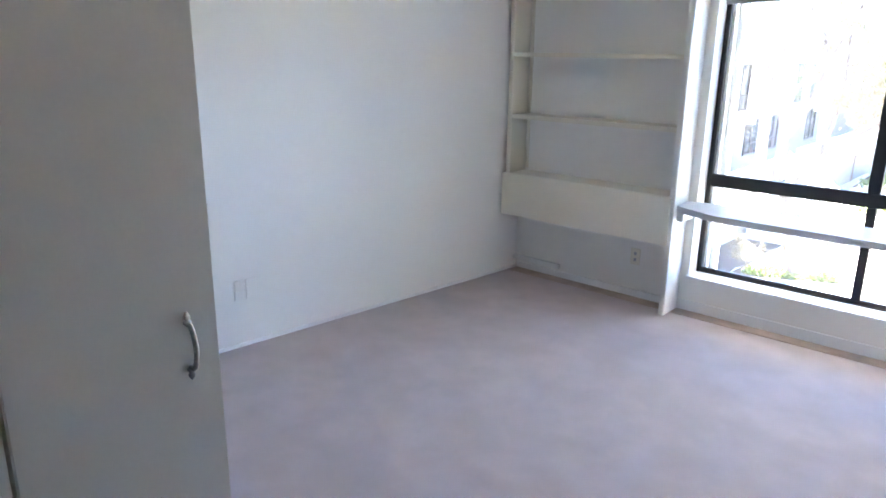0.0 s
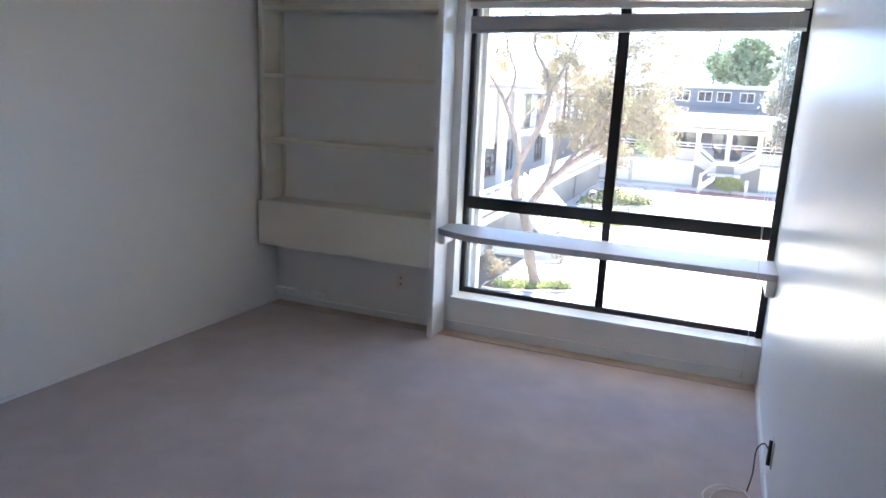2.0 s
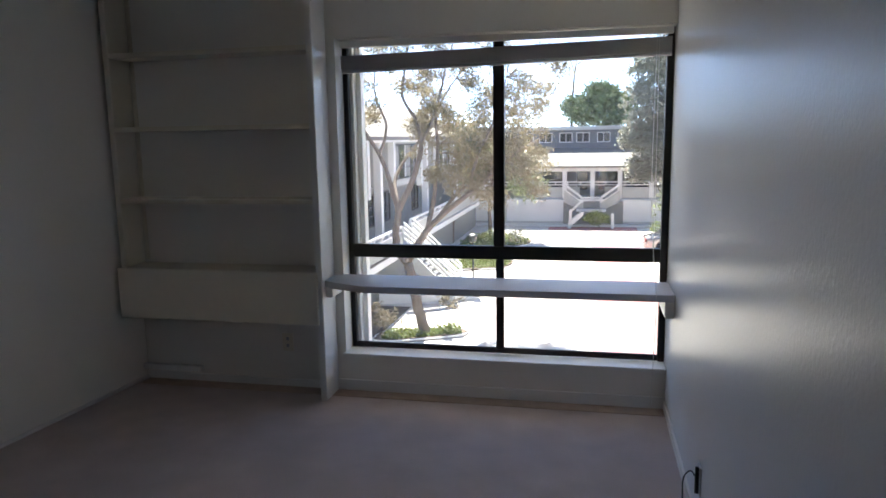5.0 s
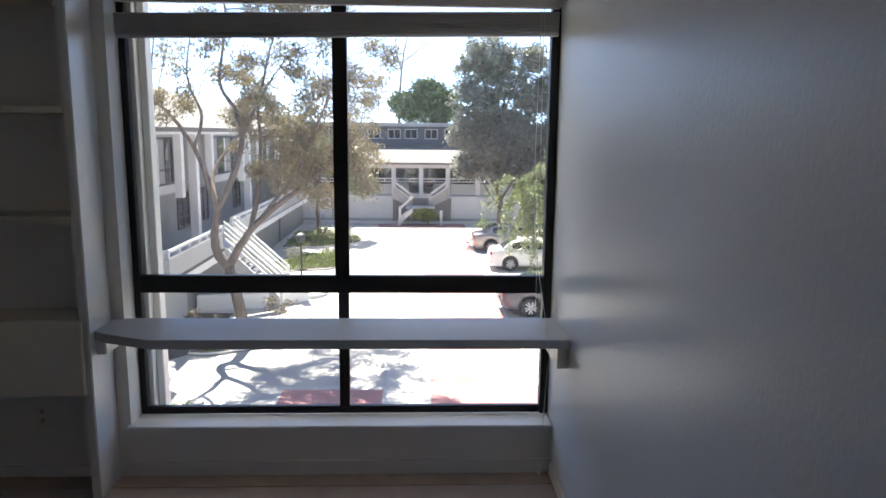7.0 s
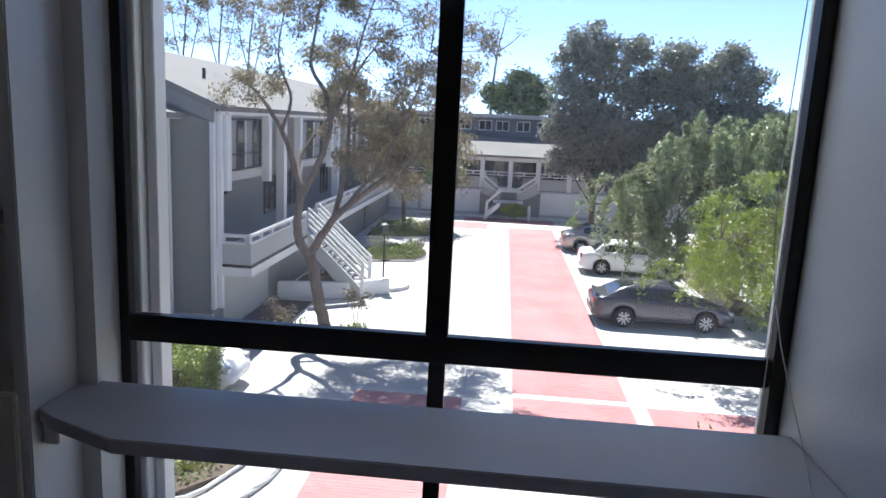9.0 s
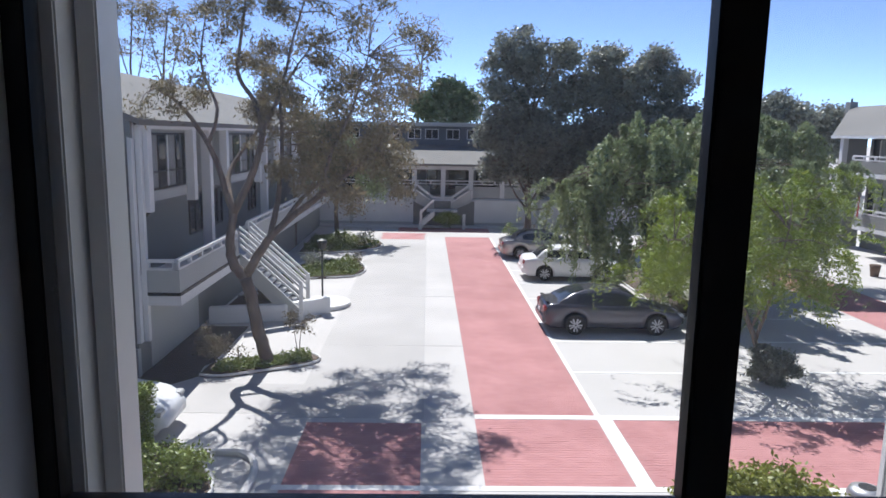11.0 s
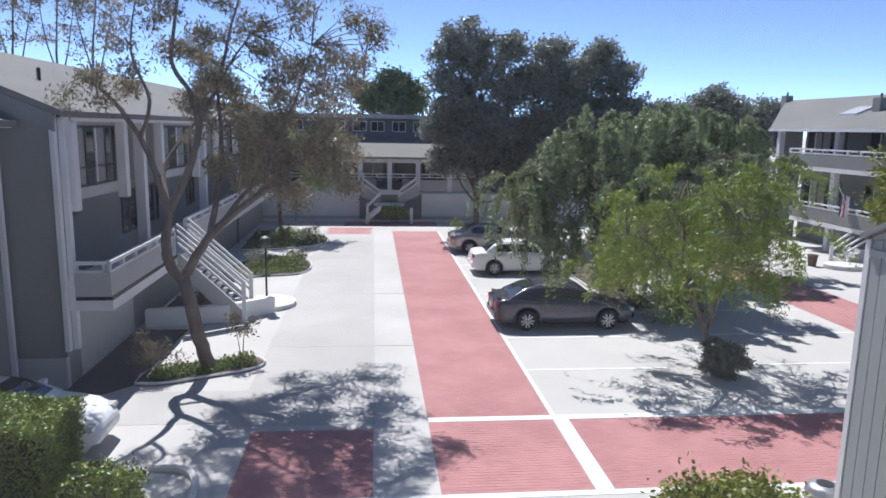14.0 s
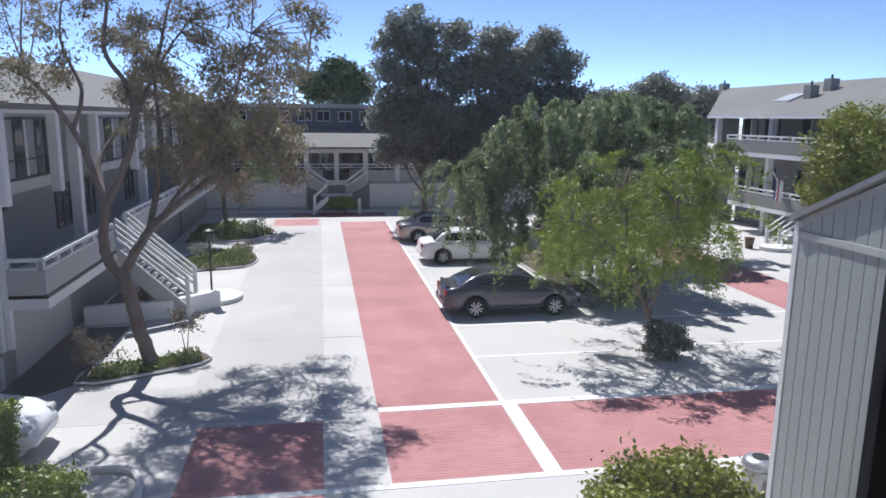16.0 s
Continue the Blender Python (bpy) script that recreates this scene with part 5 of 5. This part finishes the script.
for (x, y, z, r, sd) in ((38, 78, 4.6, 3.2, 81), (31, 76, 3.2, 2.6, 82), (26, 74, 2.6, 2.6, 83), (45, 80, 3.6, 3.0, 84)):
    tree("distant dark tree beyond the roofs", (x, y, G), [([(x, y, G), (x, y, z)], 0.3, 0.1)],
         [(x - r * .6, y, z - .6, r * .7, r * .6, r * .6), (x + r * .5, y, z - .4, r * .7, r * .6, r * .6), (x, y, z + .3, r * .6, r * .6, r * .6), (x, y, z - 2, r * 1.2, r * .6, r * .8)], M_DARKLEAF, M_BARKD, size=0.45, aspect=0.5, per=50, sub=16, spread=0.45, seed=sd)
for (x, y, z, sd) in ((-18.6, 36, 7.4, 91), (-16.8, 36.5, 7.8, 92), (-14.9, 36, 7.2, 93), (-21.5, 35, 7.6, 94)):
    tree("tall thin gum tree behind the west roof", (x, y, G), [
        ([(x, y, G), (x + .2, y, 1.0), (x - .1, y, 4.0), (x + .2, y, z)], 0.12, 0.03), ([(x, y, 3.0), (x + .5, y, 5.0), (x + .9, y, z - .6)], 0.05, 0.015), ([(x, y, 3.4), (x - .5, y, 5.2), (x - .8, y, z - .2)], 0.05, 0.015)],
        [(x, y, z, .9, .8, .9), (x + .9, y, z - .6, .7, .8, .9), (x - .8, y, z - .2, .7, .8, .9), (x + .5, y, z - 1.8, .6, .7, .7), (x - .6, y, z - 2.2, .5, .6, .6)], M_GUM, M_BARK, size=0.2, aspect=0.3, per=42, sub=16, spread=0.2, seed=sd)
# tree crown and hedge by the east building
shrub("tall yellow-green bushy tree beside the balconies", (13.4, 17.0, G), [(13.3, 17.0, .7, 1.3, 1.2, 1.0), (13.7, 17.2, 1.3, 1.0, 1.0, .6), (12.9, 16.8, -.3, 1.05, 1.0, .8), (14.2, 16.6, -.2, 1.2, 1.0, 1.2), (13.7, 17.0, -1.6, .9, 1.0, 1.2), (14.0, 17.0, -3.2, .9, 1.0, 1.2)], M_YELLOW, size=0.11, per=90, sub=60, spread=0.16, seed=101, name="bushy_tree", category="tree")
# clipped hedges and shrubs
hedge_box("clipped green box hedge by the walk", -9.25, -6.38, 10.0, 11.35, -3.12, M_HEDGE, 42000, 7)
shrub("rounded light green shrub in the near bed", (-5.6, 10.2, G), [(-5.55, 10.2, G + .5, .6, .5, .45), (-5.85, 10.05, G + .4, .4, .4, .35), (-5.3, 10.25, G + .4, .4, .4, .35)], M_HEDGE, size=0.075, per=60, sub=70, spread=0.08, seed=111)
shrub("dense yellow-green bush under the window", (2.15, 5.5, G), [(1.75, 5.5, -2.38, .5, .6, .6), (2.35, 5.6, -2.45, .5, .6, .6), (2.1, 5.3, -3.3, .9, .9, 1.1), (2.75, 5.5, -3.0, .45, .6, .8)], M_YELLOW, size=0.065, per=120, sub=210, spread=0.09, seed=112, stems=12)
shrub("dark round shrub at the foot of the young tree", (7.25, 15.5, G), [(7.25, 15.5, G + .5, .55, .5, .5), (7.1, 15.45, G + .6, .45, .4, .4), (7.45, 15.5, G + .45, .45, .45, .45)], M_DARKLEAF, size=0.08, per=130, sub=130, spread=0.08, seed=114)
shrub("dark dense shrub in the shade beyond the grey car", (8.61, 21.05, G), [(8.61, 21.05, G + .6, .6, .5, .6), (8.81, 21.05, G + 1.1, .5, .5, .5)], M_DARKLEAF, size=0.11, per=70, sub=80, spread=0.11, seed=119)
shrub("clipped round bush at the foot of the far stair", (0.1, 43.6, G), [(0.05, 43.6, G + .75, .95, .5, .5)], M_HEDGE, size=0.12, per=70, sub=60, spread=0.12, seed=115)
shrub("dusty shrub in the tree bed", (-6.7, 16.05, G), [(-6.72, 16.05, G + .75, .4, .4, .55)], M_PINK, size=0.08, per=60, sub=80, spread=0.1, seed=116)
shrub("dusty shrub in the tree bed", (-6.2, 16.4, G), [(-6.2, 16.4, G + .4, .3, .3, .3)], M_PINK, size=0.07, per=25, sub=40, spread=0.1, seed=117)
tree("thin young sapling in the tree bed", (-4.75, 17.0, G), [([(-4.75, 17, G), (-4.72, 17, -4.0), (-4.65, 17, -3.6)], 0.018, 0.008), ([(-4.75, 17, G), (-4.85, 17, -3.95), (-4.9, 17, -3.55)], 0.015, 0.007)],
     [(-4.75, 17.0, -3.55, .42, .35, .36)], M_PINK, M_BARK, size=0.08, aspect=.4, per=45, sub=70, spread=0.09, seed=118, name="sapling")
for i, (x, y, r) in enumerate(((-5.0, 29.0, .5), (-6.3, 29.6, .55), (-4.8, 30.6, .45), (-6.0, 36.4, .6), (-4.8, 37.0, .5), (4.9, 40.2, .55), (3.6, 40.8, .5), (6.4, 40.4, .5), (-7.3, 22.5, .5), (-6.6, 22.9, .45))):
    shrub("low mixed green shrub in a bed", (x, y, G), [(x, y, G + r * .8, r, r, r * .7)], (M_COVER, M_DARKLEAF, M_PINK)[i % 3], size=0.10, per=50, sub=50, spread=0.11, seed=120 + i)
for i in range(2):
    ag = thing("spiky_plant", "small spiky yellow-green plant in the near bed", "plant", (-6.3 + i * 0.42, 8.75 - i * 0.15, G + 0.09))
    b = bmesh.new()
    rng = random.Random(i)
    for k in range(16):
        a, e = k * 2.4, rng.uniform(0.3, 1.2)
        dx, dy, dz = math.cos(a) * math.cos(e), math.sin(a) * math.cos(e), math.sin(e)
        o = Vector(ag.location)
        tube(b, [o, o + Vector((dx, dy, dz)) * 0.2, o + Vector((dx * .42, dy * .42, dz * .33))], 0.016, 0.002, sides=4)
    part("leaves", b, M_YELLOW, ag)


# ---- parked cars ----
def car(label, at, paint, length=4.5, width=1.75, height=1.40, wheelbase=2.60, coupe=True, rear=0.98, group=""):
    """A car facing +x, its rear end at at.x; lofted body, glass, wheels with rims and spokes."""
    X0, Y0 = at[0], at[1]
    c = thing("car", label, "car", (X0 + length / 2, Y0, G), group=group)
    hw = width / 2
    wr = 0.315
    ax = [rear, rear + wheelbase]

    def side_top(u):      # shoulder line
        pts = [(0, .80), (.03, .93), (.12, .97), (.30, .93), (.62, .91), (.70, .88), (.90, .74), (.975, .62), (1, .50)]
        return float(np.interp(u, [p[0] for p in pts], [p[1] for p in pts]))

    def plan(u):          # half width
        pts = [(0, .80), (.02, .90), (.08, .97), (.25, 1), (.75, 1), (.90, .95), (.965, .84), (1, .66)]
        return hw * float(np.interp(u, [p[0] for p in pts], [p[1] for p in pts]))

    def under(x):         # lower edge with wheel arches
        z = 0.20 + (0.10 if x < 0.15 or x > length - 0.15 else 0)
        for a in ax:
            d = abs(x - a)
            if d < wr + 0.06:
                z = max(z, wr + math.sqrt((wr + 0.06) ** 2 - d * d))
        return z
    xs = sorted(set([0, .04, .1, .2, .35, .5] + [a + d for a in ax for d in (-.378, -.37, -.33, -.26, -.17, -.06, .06, .17, .26, .33, .37, .378)]
                    + list(np.linspace(ax[0] + .5, ax[1] - .5, 5)) + [length - d for d in (.3, .18, .1, .04, 0)]))
    b = bmesh.new()
    rings = []
    for x in xs:
        u = x / length
        w, zt, zb = plan(u), side_top(u), under(x)
        zb = min(zb, zt - 0.06)
        prof = [(w * .90, zb), (w * .985, zb + (zt - zb) * .18), (w, zb + (zt - zb) * .5), (w * .985, zb + (zt - zb) * .78), (w * .94, zt - .015), (w * .86, zt), (w * .45, zt + .035), (0, zt + .045)]
        ring = [(p, z) for p, z in prof] + [(-p, z) for p, z in prof[-2::-1]]
        rings.append([b.verts.new((X0 + x, Y0 + p, G + z)) for p, z in ring])
    for r0, r1 in zip(rings, rings[1:]):
        for k in range(len(r0) - 1):
            b.faces.new((r0[k], r0[k + 1], r1[k + 1], r1[k]))
        b.faces.new((r0[-1], r0[0], r1[0], r1[-1]))
    b.faces.new(rings[0])
    b.faces.new(rings[-1][::-1])
    body = part("body", b, paint, c, smooth=True)
    # cabin
    cs = [(.10, 0.0), (.20, .62), (.30, .93), (.42, 1.0), (.52, .98), (.62, .72), (.74, 0.0)] if coupe else [(.13, 0.0), (.20, .66), (.28, .96), (.42, 1.0), (.54, .97), (.63, .70), (.74, 0.0)]
    us = np.linspace(cs[0][0], cs[-1][0], 25)
    b = bmesh.new()
    rings = []
    for u in us:
        k = float(np.interp(u, [p[0] for p in cs], [p[1] for p in cs]))
        zt = side_top(u) + .02
        zr = zt + (height - .95) * k
        w0 = plan(u) * .88
        w1 = w0 - (w0 - hw * .60) * k
        prof = [(w0, zt - .03), (w0 - (w0 - w1) * .5, zt + (zr - zt) * .5), (w1 * 1.02, zr - .05 * k), (w1 * .86, zr - .012 * k), (w1 * .4, zr + .012 * k), (0, zr + .018 * k)]
        rings.append([b.verts.new((X0 + u * length, Y0 + p, G + z)) for p, z in prof + [(-p, z) for p, z in prof[-2::-1]]])
    for r0, r1 in zip(rings, rings[1:]):
        for k in range(len(r0) - 1):
            b.faces.new((r0[k], r0[k + 1], r1[k + 1], r1[k]))
    part("roof", b, paint, body, smooth=True)

    def glazed(u0, u1, side, t0=.12, t1=.84, steps=8):
        b2 = bmesh.new()
        lo, hi = [], []
        for i in range(steps + 1):
            u = u0 + (u1 - u0) * i / steps
            k = float(np.interp(u, [p[0] for p in cs], [p[1] for p in cs]))
            zt = side_top(u) + .02
            zr = zt + (height - .95) * k
            w0 = plan(u) * .88
            w1 = w0 - (w0 - hw * .60) * k
            for t, store in ((t0, lo), (t1, hi)):
                w = w0 - (w0 - w1) * t + .014
                z = zt + (zr - .05 * k - zt) * t
                store.append(b2.verts.new((X0 + u * length, Y0 + side * w, G + z)))
        for i in range(steps):
            b2.faces.new((lo[i], lo[i + 1], hi[i + 1], hi[i]))
        part("side_window", b2, M_WINDARK, c)

    for s in (-1, 1):
        glazed(.225, .405, s)
        glazed(.425, .635, s)
    for name, ua, ub in (("rear_window", .125, .285), ("windscreen", .56, .715)):
        b2 = bmesh.new()
        rows = []
        for i in range(6):
            u = ua + (ub - ua) * i / 5
            k = float(np.interp(u, [p[0] for p in cs], [p[1] for p in cs]))
            zt = side_top(u) + .02
            zr = zt + (height - .95) * k
            w1 = plan(u) * .88 - (plan(u) * .88 - hw * .60) * k
            rows.append([b2.verts.new((X0 + u * length, Y0 + q * w1 * .84, G + zr + .030 * k - .02 * abs(q) * k + .008)) for q in (-1, -.5, 0, .5, 1)])
        for r0, r1 in zip(rows, rows[1:]):
            for j in range(4):
                b2.faces.new((r0[j], r0[j + 1], r1[j + 1], r1[j]))
        part(name, b2, M_WINDARK, c)
    for a in ax:
        for s in (-1, 1):
            w = bmesh.new()
            y = Y0 + s * (hw - .10)
            lathe(w, [(wr - .10, -.095), (wr - .02, -.10), (wr, -.07), (wr, .07), (wr - .02, .10), (wr - .10, .095)], (X0 + a, y, G + wr), 28, "y")
            wheel = part("wheel", w, M_TYRE, c, smooth=False)
            r = bmesh.new()
            yo = y + s * .088
            for k in range(10):
                an = 2 * math.pi * k / 10 + (.10 if k % 2 else -.02)
                ca, sa = math.cos(an), math.sin(an)
                tube(r, [(X0 + a + ca * .03, yo + s * .012, G + wr + sa * .03), (X0 + a + ca * .21, yo + s * .014, G + wr + sa * .21)], .022, .026, sides=6)
            lathe(r, [(.235, -.004), (.235, .014), (.195, .014), (.195, -.004)], (X0 + a, yo, G + wr), 24, "y")
            lathe(r, [(.20, -.006), (.20, -.002)], (X0 + a, yo - s * .004, G + wr), 24, "y")
            lathe(r, [(.06, -.004), (.055, .022)], (X0 + a, yo, G + wr), 12, "y")
            part("rim", r, M_RIM, wheel, "many-spoked alloy rim")
    for s in (-1, 1):
        bpart("tail_lamp", (X0 - .012, X0 + .14, Y0 + s * hw * .66 - .15, Y0 + s * hw * .66 + .15, G + .70, G + .86), M_TAIL, c, bevel=.02)
        bpart("headlamp", (X0 + length - .30, X0 + length - .06, Y0 + s * hw * .66 - .13, Y0 + s * hw * .66 + .13, G + .56, G + .665), M_HEADLAMP, c, bevel=.02)
        mrr = bmesh.new()
        box(mrr, X0 + length * .635, X0 + length * .66, Y0 + s * hw * .98 - .08, Y0 + s * hw * .98 + .08, G + .95, G + 1.06, bevel=.01)
        part("mirror", mrr, paint, c)
    bpart("bumper", (X0 - .05, X0 + .12, Y0 - hw * .84, Y0 + hw * .84, G + .32, G + .56), paint, c, bevel=.04)
    bpart("number_plate", (X0 - .056, X0 - .046, Y0 - .16, Y0 + .16, G + .58, G + .70), M_WHITE, c, bevel=.002)
    if coupe:
        bpart("spoiler", (X0 + .05, X0 + .17, Y0 - hw * .66, Y0 + hw * .66, G + .985, G + 1.005), paint, c, bevel=.01)
    bpart("underbody", (X0 + .3, X0 + length - .3, Y0 - hw * .8, Y0 + hw * .8, G + .17, G + .5), M_TYRE, c, bevel=.03)
    return c


car("dark metallic grey two-door coupe parked in a bay", (2.28, 20.55), M_CARGREY, 4.42, 1.74, 1.40, 2.53, True, 0.96, group="parked cars")
car("white saloon car parked in a bay", (2.72, 28.55), M_CARWHITE, 4.40, 1.72, 1.42, 2.45, False, 0.90, group="parked cars")
car("tan silver saloon car parked in a far bay", (2.35, 33.6), M_CARSILVER, 4.50, 1.75, 1.42, 2.60, False, 0.92, group="parked cars")
car("white car parked behind the hedge", (-10.62, 12.45), M_CARWHITE, 4.25, 1.66, 1.30, 2.55, False, 0.92, group="parked cars")

# pale kerb curving round the end of the walk
b = bmesh.new()
tube(b, smooth_path([(-5.35, 11.45, G + 0.05), (-4.75, 11.35, G + 0.05), (-4.45, 10.9, G + 0.05), (-4.38, 10.0, G + 0.05), (-4.5, 8.6, G + 0.05), (-4.9, 7.6, G + 0.05)], 5), 0.075, sides=8)
tagged(part("kerb_walk", b, M_KERB), "rounded pale concrete kerb", "kerb", kind="structure")

# ---- single pavers ----
BL, BW, JT = 0.200, 0.100, 0.006


def brick_data(name, w, l):
    """One paver with chamfered top edges."""
    c, h = 0.003, 0.0025
    v = [(x, y, 0) for x, y in ((0, 0), (l, 0), (l, w), (0, w))] + [(x, y, h - 0.001) for x, y in ((0, 0), (l, 0), (l, w), (0, w))] + [(x, y, h) for x, y in ((c, c), (l - c, c), (l - c, w - c), (c, w - c))]
    f = [(i, (i + 1) % 4, 4 + (i + 1) % 4, 4 + i) for i in range(4)] + [(4 + i, 4 + (i + 1) % 4, 8 + (i + 1) % 4, 8 + i) for i in range(4)] + [(8, 9, 10, 11)]
    me = bpy.data.meshes.new(name)
    me.from_pydata(v, [], f)
    me.materials.append(M_BRICKO)
    return me, v, f


one, BV, BF = brick_data("brick", BW - JT, BL - JT)
single_left = 300
for ob, x0, x1, y0, y1 in PAVED:
    verts, faces = [], []
    row = 0
    y = y0 + 0.004
    rng = random.Random(row)
    while y + BW <= y1 + 0.002:
        x = x0 + 0.004 + (BL / 2 if row % 2 else 0)
        while x + BL <= x1 + 0.002:
            z = G + 0.003 + rng.uniform(-0.0012, 0.0012)
            if ob.name == "brick_crossing" and single_left > 0:
                p = new("brick", one)
                p.parent = ob
                p.location = (x, y, z)
                single_left -= 1
            else:
                k = len(verts)
                verts += [(a + x, b2 + y, c + z) for a, b2, c in BV]
                faces += [tuple(i + k for i in q) for q in BF]
            x += BL
        y += BW
        row += 1
    if verts:
        me = bpy.data.meshes.new("brick_field")
        me.from_pydata(verts, [], faces)
        me.materials.append(M_BRICK)
        q = tagged(new("brick_field", me), kind="stuff")
        q.parent = ob
